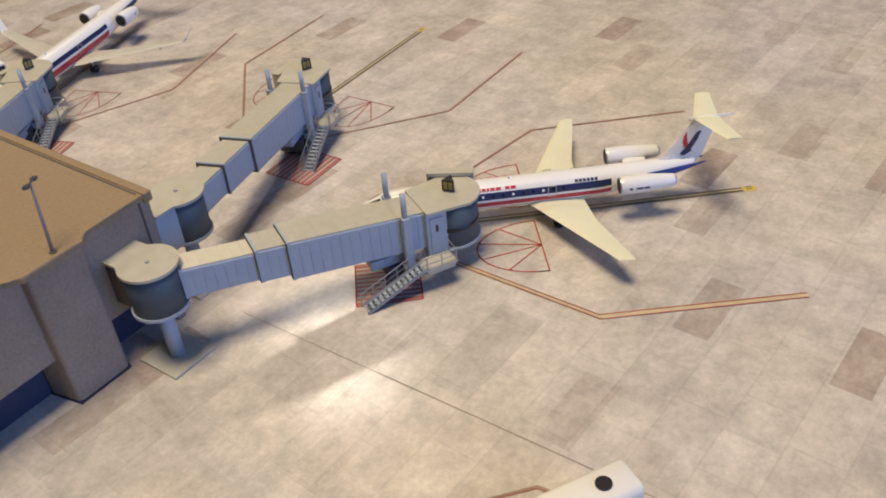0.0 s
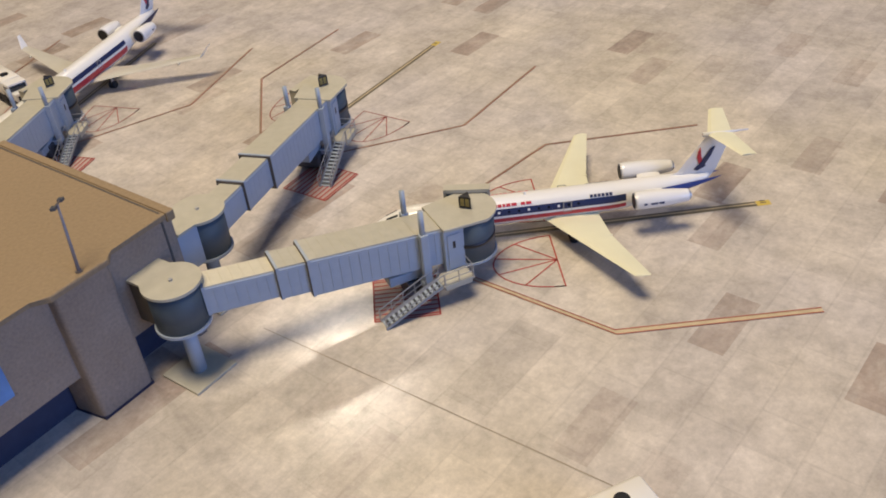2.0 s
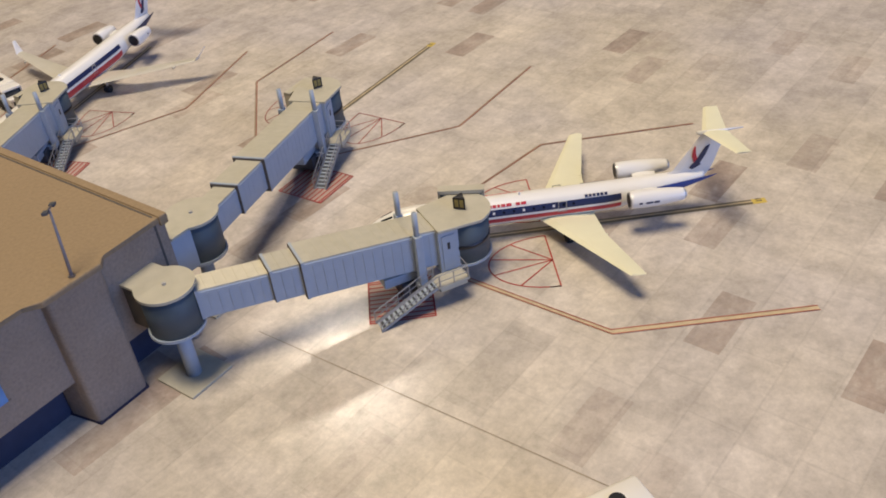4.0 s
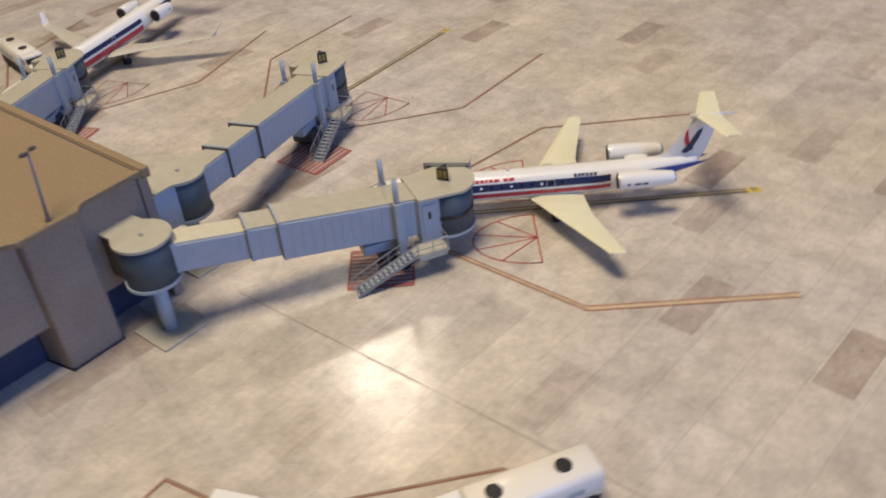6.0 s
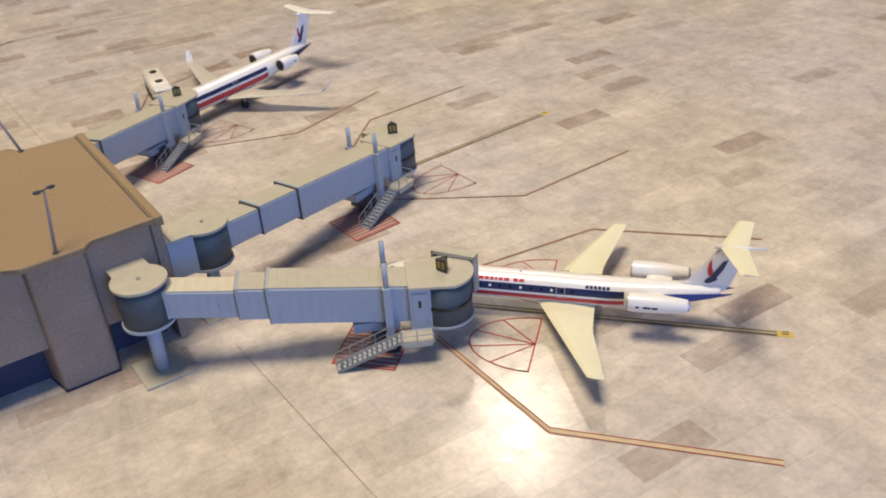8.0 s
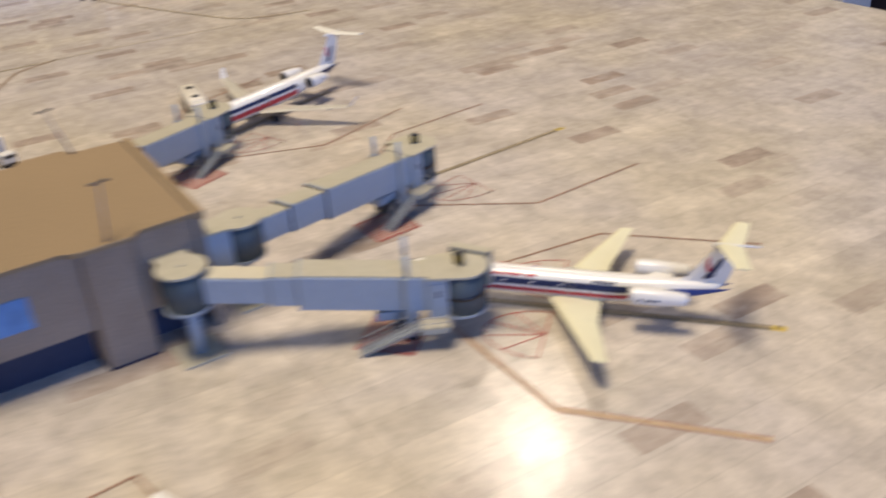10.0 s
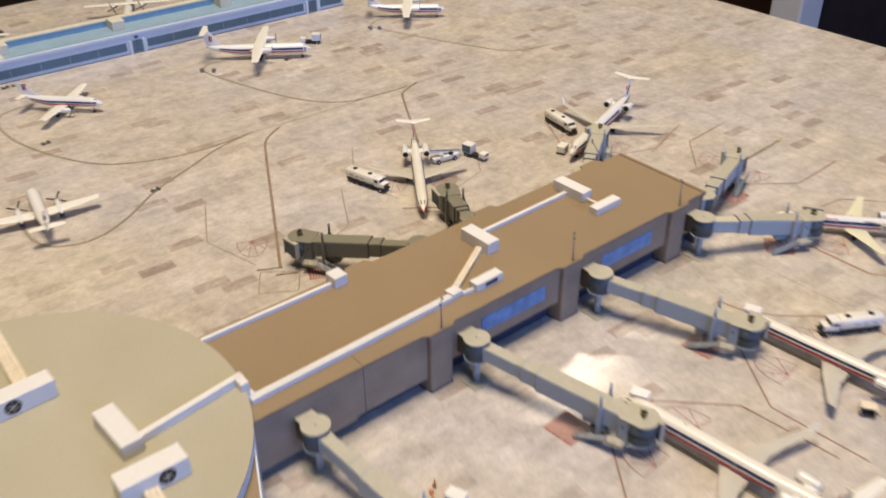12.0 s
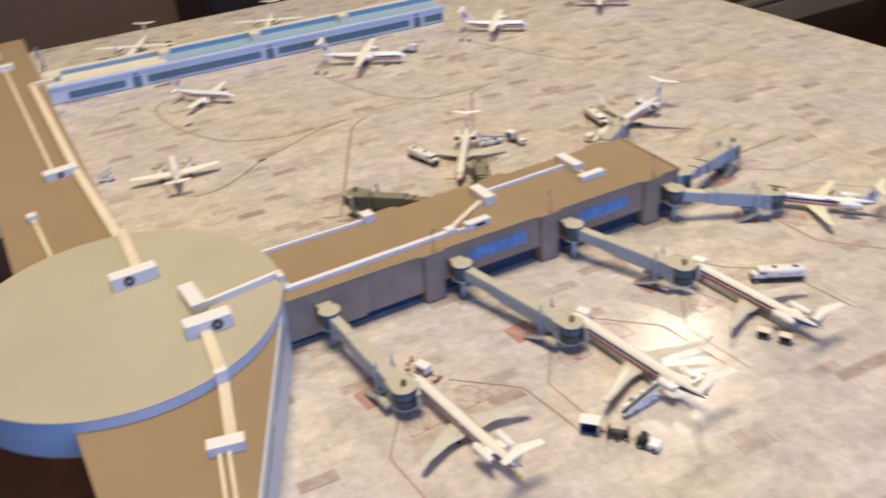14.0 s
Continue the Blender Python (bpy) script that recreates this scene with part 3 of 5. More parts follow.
    part("cab_roof", prism(bmesh.new(), plate, z1, z1 + 0.05, 0.012), roofing, t, "beige rounded cab roof")
    sign = thing_part(t, length + 0.02, 0.0, z1 + 0.05, 36.0)
    part("sign_box", prism(bmesh.new(), [(0.13 * math.cos(radians(a)), 0.13 * math.sin(radians(a))) for a in (10, 130, 250)], 0.02, 0.25, 0.008), "black", sign, "small black three-sided gate sign box")
    part("sign_foot", tubed((0, 0, 0), (0, 0, 0.02), 0.05, seg=10), "metal", sign)
    for a in (70, 190, 310):
        face = bmesh.new()
        for y0, y1 in ((-0.08, -0.012), (0.012, 0.08)):
            box(face, 0.064, 0.069, y0, y1, 0.06, 0.21, at=pose(0, 0, 0, 0, 0, a))
        part("sign_bars", face, "sign_gold", sign, "dull gold bars")
    return t, length, turn, z0, z1


def thing_part(parent, x, y, z, turn=0.0):
    """An empty knot under a thing, to hold the pieces of one part."""
    ob = new("gate_sign")
    ob.parent = parent
    ob.matrix_local = pose(CM * x, CM * y, CM * z, 0, 0, turn)
    return ob


def bridge_hood(t, length, z1, aim, lower=0.0):
    """The folding hood that meets the aircraft, on the side of the cab that faces it."""
    m = pose(length, 0, -lower, 0, 0, aim)
    b = bmesh.new()
    for y0, y1, q0, q1 in ((-0.42, -0.38, z1 - 0.62, z1 + 0.1), (0.38, 0.42, z1 - 0.62, z1 + 0.1), (-0.42, 0.42, z1 + 0.06, z1 + 0.13)):
        box(b, 0.45, 0.64, y0, y1, q0, q1, at=m)
    part("hood", b, "bridge_top", t, "beige folding docking hood")
    part("hood_canvas", box(bmesh.new(), 0.44, 0.60, -0.37, 0.37, z1 - 0.58, z1 + 0.05, at=m), "curtain", t, "dark folded canvas")


def bridge_stairs(t, length, z0, side=-1):
    """Open metal service stairs with two rails, from the cab landing to the apron."""
    top_x, foot_x = length - 0.84, length - 2.02
    y = side * 0.60
    part("stair_skirt", boxed(length - 0.84, length - 0.32, min(side * 0.44, side * 0.76), max(side * 0.44, side * 0.76), z0 - 0.12, z0 - 0.03), "bridge_top", t)
    part("landing", boxed(length - 0.88, length - 0.28, min(side * 0.42, side * 0.78), max(side * 0.42, side * 0.78), z0 - 0.03, z0 + 0.01), "bridge_top", t, "beige landing")
    st = part("stair_stringer", bmesh_pair(lambda b, o: bar(b, (top_x, y + o, z0), (foot_x, y + o, 0.01), 0.028), (-0.13, 0.13)), "metal", t, "grey metal service stairs")
    n = 13
    for k in range(n):
        f = (k + 0.5) / n
        x, z = top_x + (foot_x - top_x) * f, z0 * (1 - f)
        part("tread", boxed(x - 0.03, x + 0.03, y - 0.13, y + 0.13, z - 0.008, z + 0.008), "bridge", st)
    under = bmesh.new()
    loft(under, [[(top_x, y - 0.12, z0 - 0.05), (top_x, y + 0.12, z0 - 0.05), (top_x, y + 0.12, z0 - 0.035), (top_x, y - 0.12, z0 - 0.035)],
                 [(foot_x + 0.05, y - 0.12, 0.01), (foot_x + 0.05, y + 0.12, 0.01), (foot_x + 0.05, y + 0.12, 0.025), (foot_x + 0.05, y - 0.12, 0.025)]])
    part("stair_underside", under, "machine", st, "dark stair underside")
    for o in (-0.14, 0.14):
        rail = bmesh.new()
        bar(rail, (top_x, y + o, z0 + 0.24), (foot_x, y + o, 0.25), 0.012)
        bar(rail, (top_x, y + o, z0 + 0.12), (foot_x, y + o, 0.13), 0.009)
        for k in range(6):
            f = k / 5
            x, z = top_x + (foot_x - top_x) * f, z0 * (1 - f)
            bar(rail, (x, y + o, z), (x, y + o, z + 0.25), 0.010)
        part("handrail", rail, "metal", st)
    lr = bmesh.new()
    ys = side * 0.77
    for x in (length - 0.86, length - 0.58, length - 0.30):
        bar(lr, (x, ys, z0), (x, ys, z0 + 0.26), 0.011)
    for q in (0.13, 0.26):
        bar(lr, (length - 0.86, ys, z0 + q), (length - 0.30, ys, z0 + q), 0.010)
        bar(lr, (length - 0.30, ys, z0 + q), (length - 0.30, side * 0.45, z0 + q), 0.010)
    part("landing_rail", lr, "metal", t)


def bar(bm, p0, p1, r):
    return tube(bm, p0, p1, r, seg=5)


def bmesh_pair(fn, offsets):
    b = bmesh.new()
    for o in offsets:
        fn(b, o)
    return b


# root, cab, way of the neck back to the building, way to the aircraft, stairs side, lift behind the cab
BRIDGES = (
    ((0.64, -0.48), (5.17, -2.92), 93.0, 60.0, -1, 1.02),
    ((2.25, 0.70), (7.72, 2.75), 180.0, 75.0, -1, 1.10),
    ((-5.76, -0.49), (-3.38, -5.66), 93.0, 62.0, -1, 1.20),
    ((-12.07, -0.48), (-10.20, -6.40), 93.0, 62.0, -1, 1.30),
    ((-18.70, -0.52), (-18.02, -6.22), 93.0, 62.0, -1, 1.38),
    ((-9.75, 5.75), (-12.80, 10.05), -90.0, 62.0, 1, 1.16),
    ((-0.05, 5.75), (4.85, 9.20), -105.0, 62.0, -1, 1.16),
    ((-6.90, 5.85), (-5.50, 9.10), -90.0, 100.0, -1, 1.16),
)
for root, cab, back, aim, side, lift in BRIDGES:
    far_end = root == (-0.05, 5.75)
    # dark: the two bridges behind the pier, coloured as if in shade
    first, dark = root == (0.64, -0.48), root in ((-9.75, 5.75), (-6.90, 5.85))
    t, length, turn, z0, z1 = boarding_bridge(root, cab, back, lift_back=lift, top=1.85 if far_end else 1.94, cab_top=1.08 if far_end else 1.22, rib=0.008 if first else 0.001, joints=(0.21, 0.39) if root == (2.25, 0.70) else (0.31, 0.41), skin="bridge_shaded" if dark else "bridge", roofing="bridge_shaded_top" if dark else "bridge_top",
                                              label="plastic boarding bridge behind the pier, shade put into its olive-grey colour" if dark else "grey plastic boarding bridge docked to a parked aircraft")
    bridge_hood(t, length, z1, aim, 0.0 if first else 0.10 if root[0] > -12 else 0.32)
    bridge_stairs(t, length, z0, side)

# ---- aircraft ----
def fuselage_ring(x, r, z, squash=1.0, n=24):
    return [(x, r * math.cos(2 * math.pi * k / n), z + squash * r * math.sin(2 * math.pi * k / n)) for k in range(n)]


def aerofoil(le, chord, thick, y, z, sweep_z=False, n=7):
    """A ring of points round a wing section: leading edge x, chord towards -x."""
    pts = []
    for k in range(n):
        f = k / (n - 1)
        pts.append((le - chord * f, thick * (math.sqrt(max(f, 0)) * (1 - f) * 1.9 + 0.04 * (1 - f))))
    ring_pts = pts + [(x, -0.5 * h) for x, h in pts[-2:0:-1]]
    return [(x, y, z + h) if not sweep_z else (x, y + h, z) for x, h in ring_pts]


def surface(mat, parent, name, sections, upright=False, label=""):
    """A wing or fin from (leading edge x, chord, thickness, y, z) sections."""
    b = bmesh.new()
    loft(b, [aerofoil(le, ch, th, y, z, upright) for le, ch, th, y, z in sections])
    return part(name, b, mat, parent, label)


def profile(spec, x):
    """Radius and centre height of the fuselage at x, by straight steps between its stations."""
    for (xa, ra, za), (xb, rb, zb) in zip(spec, spec[1:]):
        if xa >= x >= xb:
            f = (xa - x) / (xa - xb)
            return ra + (rb - ra) * f, za + (zb - za) * f
    return spec[-1][1:]


def belt(parent, spec, name, mat, x0, x1, a0, a1, side, proud=0.006, steps=30, label="", cut=0.0):
    """A painted band on one side of the fuselage between two angles above the waist."""
    b = bmesh.new()
    rows = []
    for k in range(steps + 1):
        x = x0 + (x1 - x0) * k / steps
        r, z = profile(spec, x)
        rows.append([b.verts.new((x - cut * j, side * (r + proud) * math.cos(radians(a0 + (a1 - a0) * j / 3)), z + (r + proud) * math.sin(radians(a0 + (a1 - a0) * j / 3)))) for j in range(4)])
    for p, q in zip(rows, rows[1:]):
        for j in range(3):
            b.faces.new((p[j], p[j + 1], q[j + 1], q[j]))
    return part(name, b, mat, parent, label, True)


def smooth_spec(spec, per=5):
    out = []
    for k in range(len(spec) - 1):
        p = [Vector(spec[min(max(k + j, 0), len(spec) - 1)]) for j in (-1, 0, 1, 2)]
        for s in range(per):
            t = s / per
            v = 0.5 * (2 * p[1] + (p[2] - p[0]) * t + (2 * p[0] - 5 * p[1] + 4 * p[2] - p[3]) * t * t + (3 * p[1] - p[0] - 3 * p[2] + p[3]) * t ** 3)
            out.append((v.x, max(v.y, 0.01), v.z))
    return out + [spec[-1]]


def gear_leg(parent, x, y, z, r=0.11, twin=0.06):
    leg = part("landing_gear", tubed((x, y, r), (x, y, z), 0.035, seg=8), "metal", parent)
    for o in (-twin, twin):
        part("tyre", tubed((x, y + o - 0.03, r), (x, y + o + 0.03, r), r, seg=16), "rubber", leg, smooth=True)


def fan_engine(parent, x, y, z, length, r):
    """A tail-mounted nacelle with a dark intake and a tail pipe."""
    spec = smooth_spec([(x, r * 0.86, z), (x - length * 0.06, r, z), (x - length * 0.45, r, z), (x - length * 0.8, r * 0.84, z), (x - length, r * 0.68, z)], 4)
    b = bmesh.new()
    loft(b, [[(px, y + pr * math.cos(2 * math.pi * k / 20), pz + pr * math.sin(2 * math.pi * k / 20)) for k in range(20)] for px, pr, pz in spec])
    e = part("engine", b, "skin", parent, "white engine nacelle", True)
    part("intake_lip", tubed((x + 0.012, y, z), (x - 0.03, y, z), r * 0.9, r * 0.95, seg=20), "metal", e)
    part("intake", tubed((x + 0.016, y, z), (x - 0.02, y, z), r * 0.76, seg=20), "black", e, "dark intake")
    part("exhaust", tubed((x - length, y, z), (x - length - 0.04, y, z), r * 0.58, r * 0.5, seg=16), "metal", e)
    return e


def regional_jet(name, x, y, heading, length=6.3, span=5.01, r=0.285, waist=0.59, tail_top=1.70, winglets=False, label="", navy_tail=False, wing_paint="wing_grey", titles=False, red_nose=False, dark_nose=False, paint="skin"):
    """A twin-jet regional airliner with a T-tail. Origin at the tail cone's end on the ground, nose along +x."""
    t = thing(name, x, y, 0, heading, label, "aircraft", "model aircraft")
    n = length
    spec = smooth_spec([(n, 0.02, waist - 0.10), (n - 0.10, 0.10, waist - 0.085), (n - 0.30, 0.185, waist - 0.055), (n - 0.62, 0.255, waist - 0.01), (n - 0.95, r, waist), (n - 1.5, r, waist), (n * 0.36, r, waist), (n * 0.27, r * 0.97, waist + 0.01), (n * 0.16, r * 0.78, waist + 0.08), (n * 0.07, r * 0.56, waist + 0.14), (0.06, r * 0.30, waist + 0.19)], 5)
    b = bmesh.new()
    loft(b, [fuselage_ring(*s) for s in spec])
    body = part("fuselage", b, paint, t, "white fuselage" if paint == "skin" else "ivory fuselage", True)
    # wings
    stretched = not (titles or winglets)
    tip_x, root_le = (0.343 * n, 0.548 * n) if stretched else (0.303 * n, 0.508 * n)
    ex = n * (0.258 if stretched else 0.224 if winglets else 0.248)
    for side in (-1, 1):
        w = surface(wing_paint, t, "wing", [(root_le + 0.02, 1.15, 0.09, side * 0.1, waist - 0.22), (root_le - 0.13, 0.99, 0.08, side * 0.30, waist - 0.22), (root_le - 0.50, 0.66, 0.055, side * 1.05, waist - 0.15), (tip_x + 0.14, 0.28, 0.03, side * (span / 2 - 0.03), waist - 0.02), (tip_x + 0.03, 0.14, 0.012, side * (span / 2), waist - 0.015)], label="pale swept wing")
        for f in (0.42, 0.62, 0.82):
            px = root_le - 0.93 - 0.45 * f
            part("flap_fairing", tubed((px + 0.14, side * span / 2 * f, waist - 0.24 + 0.2 * f), (px - 0.06, side * span / 2 * f, waist - 0.23 + 0.2 * f), 0.028, 0.014, seg=8), wing_paint, w)
        if winglets:
            surface("skin", w, "winglet", [(tip_x + 0.14, 0.28, 0.02, side * (span / 2 - 0.03), waist - 0.02), (tip_x - 0.10, 0.13, 0.012, side * (span / 2 + 0.18), waist + 0.27)], label="white upturned winglet")
        # tailplane
        back = 0.12 if winglets else 0.0
        surface("wing" if titles else "wing_pale", t, "tailplane", [(0.16 - back, 0.47, 0.045, side * 0.0, tail_top), (-0.16 - back, 0.28, 0.025, side * span * 0.178, tail_top + 0.02)], label="pale tailplane")
        surface("skin", t, "pylon", [(ex - 0.25, 0.5, 0.05, side * 0.15, waist + 0.14), (ex - 0.3, 0.42, 0.04, side * 0.44, waist + 0.17)])
    for side in (-1, 1):
        e = fan_engine(t, ex, side * (r + 0.25), waist + 0.18, 1.02 if not winglets else 0.74, 0.170 if not winglets else 0.19)
        marks = bmesh.new()
        for a, c in ((0.14, 0.20), (0.27, 0.40), (0.42, 0.52)):
            box(marks, ex - c, ex - a, side * (r + 0.419) - 0.008, side * (r + 0.419) + 0.008, waist + 0.17, waist + 0.205)
        part("engine_mark", marks, "navy", e, "small dark bars")
    # fin
    fin = surface("skin", t, "fin", [(1.06, 1.05, 0.02, 0, waist + 0.20), (0.66, 0.75, 0.04, 0, waist + 0.36), (0.16 - back, 0.48, 0.04, 0, tail_top - 0.02)], True, "white swept fin with a red and blue mark")
    part("fin_bullet", tubed((0.24, 0, tail_top), (-0.62, 0, tail_top + 0.01), 0.045, 0.012, seg=12), "skin", t, smooth=True)
    for side in (-1, 1):
        zz = waist + 0.46
        for mat, q in (("red", [(0.44, zz + 0.06), (0.48, zz + 0.18), (0.47, zz + 0.30), (0.43, zz + 0.40), (0.41, zz + 0.24), (0.38, zz + 0.13)]),
                       ("navy", [(0.43, zz + 0.04), (0.33, zz + 0.02), (0.22, zz + 0.22), (0.16, zz + 0.40), (0.24, zz + 0.36), (0.35, zz + 0.17)]),
                       ("navy", [(0.52, zz - 0.06), (0.46, zz + 0.02), (0.36, zz + 0.05), (0.30, zz + 0.0), (0.38, zz - 0.05), (0.46, zz - 0.09)])):
            m = bmesh.new()
            vs = [m.verts.new((px - 0.16, side * 0.050, pz)) for px, pz in q]
            m.faces.new(vs)
            vs2 = [m.verts.new((px - 0.16, side * 0.02, pz)) for px, pz in q]
            for k in range(len(q)):
                m.faces.new((vs[k], vs[(k + 1) % len(q)], vs2[(k + 1) % len(q)], vs2[k]))
            part("fin_mark", m, mat, fin)
    # painted bands, windows and doors
    for side in (-1, 1):
        belt(body, spec, "navy_band", "navy", n - 0.42, n * 0.26, 13 if not titles else 6, 34 if not titles else 33, side, label="navy cheat line")
        belt(body, spec, "white_band", "skin", n - 0.42, n * 0.26, 3 if not titles else -3, 14 if not titles else 6, side)
        belt(body, spec, "red_band", "red", n - 0.2, n * 0.26, -24 if titles else -27, -4 if titles else 3, side, label="red cheat line")
        belt(body, spec, "tail_band", "navy" if navy_tail else "blue", n * 0.20, 0.11, -40, 30, side, label="blue tail cone band", cut=0.10)
        for k in range(16 if titles else 0):
            px = n - 1.1 - k * 0.19
            r_, z_ = profile(spec, px)
            pane = bmesh.new()
            a = radians(20)
            box(pane, px - 0.022, px + 0.022, -0.004, 0.004, -0.022, 0.022, at=pose(0, side * (r_ + 0.009) * math.cos(a), z_ + (r_ + 0.009) * math.sin(a), side * 20))
            part("cabin_window", pane, "skin" if k % 3 == 1 else "glass", body)
        door = bmesh.new()
        for x0, x1, z0, z1 in ((0, 0.012, 0, 0.30), (0.15, 0.162, 0, 0.30), (0, 0.162, 0.29, 0.302), (0, 0.162, 0, 0.012)):
            box(door, n * 0.42 + x0, n * 0.42 + x1, side * (r + 0.004) - 0.008, side * (r + 0.004) + 0.008, waist - 0.04 + z0 * 0.75, waist - 0.04 + z1 * 0.75)
        part("door_outline", door, "metal", body)
        title = bmesh.new()
        for k, (w0, w1) in enumerate(((0, 0.10), (0.12, 0.20), (0.22, 0.29), (0.31, 0.36), (0.38, 0.46), (0.48, 0.58), (0.66, 0.74), (0.76, 0.86))):
            a = radians(46)
            box(title, n - 2.2 - w1, n - 2.2 - w0, -0.006, 0.006, -0.028, 0.028, at=pose(0, side * (r + 0.004) * math.cos(a), waist + (r + 0.004) * math.sin(a), side * 46))
        if titles:
            part("title_bars", title, "red", body, "red lettering shown as bars")
        reg = bmesh.new()
        for k in range(6):
            a = radians(42)
            box(reg, n * 0.365 - 0.075 * k - 0.055, n * 0.365 - 0.075 * k, -0.006, 0.006, -0.028, 0.028, at=pose(0, side * (r + 0.004) * math.cos(a), waist + (r + 0.004) * math.sin(a), side * 42))
        if titles:
            part("registration_bars", reg, "navy", body, "dark lettering shown as bars")
    belt(body, spec, "windscreen", "glass", n - 0.30, n - 0.52, 25, 155, 1, 0.008, 6, "dark cockpit windscreen")
    if dark_nose:
        belt(body, spec, "nose_cover", "machine", n - 0.06, n - 0.72, 18, 162, 1, 0.007, 10, "dark cover over the cockpit")
    if red_nose:
        for side in (-1, 1):
            belt(body, spec, "nose_flash", "red", n - 0.005, n - 0.26, -70, 46, side, 0.012, 8, "red flash round the nose")
    part("beacon", tubed((n * 0.55, 0, waist + r - 0.01), (n * 0.55, 0, waist + r + 0.05), 0.035, 0.02, seg=10), "skin", t)
    part("antenna", boxed(n * 0.68 - 0.05, n * 0.68 + 0.05, -0.008, 0.008, waist + r - 0.01, waist + r + 0.06), "skin", t)
    gear_leg(t, n - 0.85, 0, waist - r + 0.1, 0.07, 0.04)
    for side in (-1, 1):
        gear_leg(t, n * 0.42, side * 0.50, waist - 0.16, 0.10, 0.05)
    return t


def prop_liner(name, x, y, heading, length, span, r, waist, wing_z, tail_top, t_tail, label):
    """A twin turboprop. Origin under the wing's middle, nose along +x."""
    t = thing(name, x, y, 0, heading, label, "aircraft", "model aircraft")
    n, a = length * 0.48, length * 0.52
    spec = smooth_spec([(n, 0.02, waist - 0.06), (n - 0.12, r * 0.42, waist - 0.05), (n - 0.4, r * 0.82, waist - 0.02), (n - 0.75, r, waist), (0, r, waist), (-a * 0.35, r, waist), (-a * 0.65, r * 0.72, waist + 0.08), (-a * 0.9, r * 0.34, waist + 0.2), (-a, r * 0.14, waist + 0.26)], 5)
    b = bmesh.new()
    loft(b, [fuselage_ring(*s) for s in spec])
    body = part("fuselage", b, "skin", t, "white fuselage", True)
    for side in (-1, 1):
        w = surface("wing_pale", t, "wing", [(0.32, 0.72, 0.09, 0, wing_z), (0.32, 0.70, 0.09, side * span * 0.2, wing_z + (0.0 if t_tail else 0.06)), (0.20, 0.40, 0.05, side * span / 2, wing_z + (0.0 if t_tail else 0.17))], label="pale straight wing")
        ez, ey = wing_z - (0.06 if t_tail else -0.03), side * span * 0.165
        nac = bmesh.new()
        loft(nac, [[(px, ey + pr * math.cos(2 * math.pi * k / 14), ez + 1.15 * pr * math.sin(2 * math.pi * k / 14)) for k in range(14)] for px, pr in ((0.86, 0.05), (0.80, 0.11), (0.4, 0.14), (-0.2, 0.11), (-0.55, 0.03))])
        e = part("engine", nac, "skin", t, "white propeller engine", True)
        part("spinner", tubed((0.86, ey, ez), (0.97, ey, ez), 0.06, 0.01, seg=10), "metal", e)
        blades = bmesh.new()
        for k in range(4):
            box(blades, 0.885, 0.90, -0.035, 0.035, 0.04, 0.46, at=Matrix.Translation((0, ey, ez)) @ Matrix.Rotation(radians(90 * k + 25), 4, "X"))
        part("propeller", blades, "black", e, "dark propeller blades")
        tz = tail_top if t_tail else waist + 0.30
        surface("wing_pale", t, "tailplane", [(-a + 0.50 if not t_tail else -a + 0.28, 0.5, 0.04, 0, tz), (-a + 0.28 if not t_tail else -a + 0.08, 0.28, 0.02, side * span * 0.145, tz + 0.03)])
        belt(body, spec, "navy_band", "navy", n - 0.3, -a * 0.75, 2, 22, side, label="navy cheat line")
        belt(body, spec, "red_band", "red", n - 0.3, -a * 0.75, -26, -9, side, label="red cheat line")
        gear_leg(t, -0.05, side * (0.3 if t_tail else span * 0.165), (waist - r + 0.1) if t_tail else wing_z, 0.10, 0.05)
    fin = surface("skin", t, "fin", [(-a + 1.5, 1.4, 0.03, 0, waist + r * 0.7), (-a + 0.95, 0.92, 0.05, 0, waist + 0.42), (-a + 0.32, 0.52, 0.05, 0, tail_top)], True, "white fin with a red and blue mark")
    for side in (-1, 1):
        for mat, dx in (("red", 0.06), ("navy", -0.05)):
            part("fin_mark", boxed(-a + 0.36 + dx - 0.035 - (0.02 if mat == "navy" else 0), -a + 0.36 + dx + 0.035, side * 0.045 - 0.012, side * 0.045 + 0.012, waist + 0.62, waist + 0.98), mat, fin)
    belt(body, spec, "windscreen", "glass", n - 0.28, n - 0.50, 25, 155, 1, 0.008, 6, "dark cockpit windscreen")
    gear_leg(t, n - 0.6, 0, waist - r + 0.12, 0.07, 0.04)
    return t


regional_jet("regional_jet", 9.09, -5.92, 130.8, length=6.58, label="white short regional jet with navy and red stripes, docked", wing_paint="wing", titles=True)
regional_jet("regional_jet", -1.46, -11.75, 96.0, length=7.11, label="ivory-white regional jet with navy and red stripes on the apron", paint="skin_cream")
regional_jet("regional_jet", -8.38, -12.50, 97.0, length=7.8, span=5.8, r=0.32, waist=0.62, tail_top=1.82, winglets=True, navy_tail=True, paint="skin_cream", label="ivory-white long regional jet with upturned winglets beside a belt loader")
regional_jet("regional_jet", -16.33, -11.78, 96.3, length=7.11, dark_nose=True, paint="skin_cream", label="ivory-white regional jet with navy and red stripes and a dark nose")
regional_jet("regional_jet", -2.67, 15.37, 236.0, length=7.11, label="ivory-white regional jet with a red flash round its nose", red_nose=True, paint="skin_cream")
regional_jet("regional_jet", 10.07, 11.75, 199.7, length=7.95, span=5.8, r=0.335, waist=0.63, tail_top=1.86, winglets=True, navy_tail=True, label="white stretched regional jet with upturned winglets, docked")
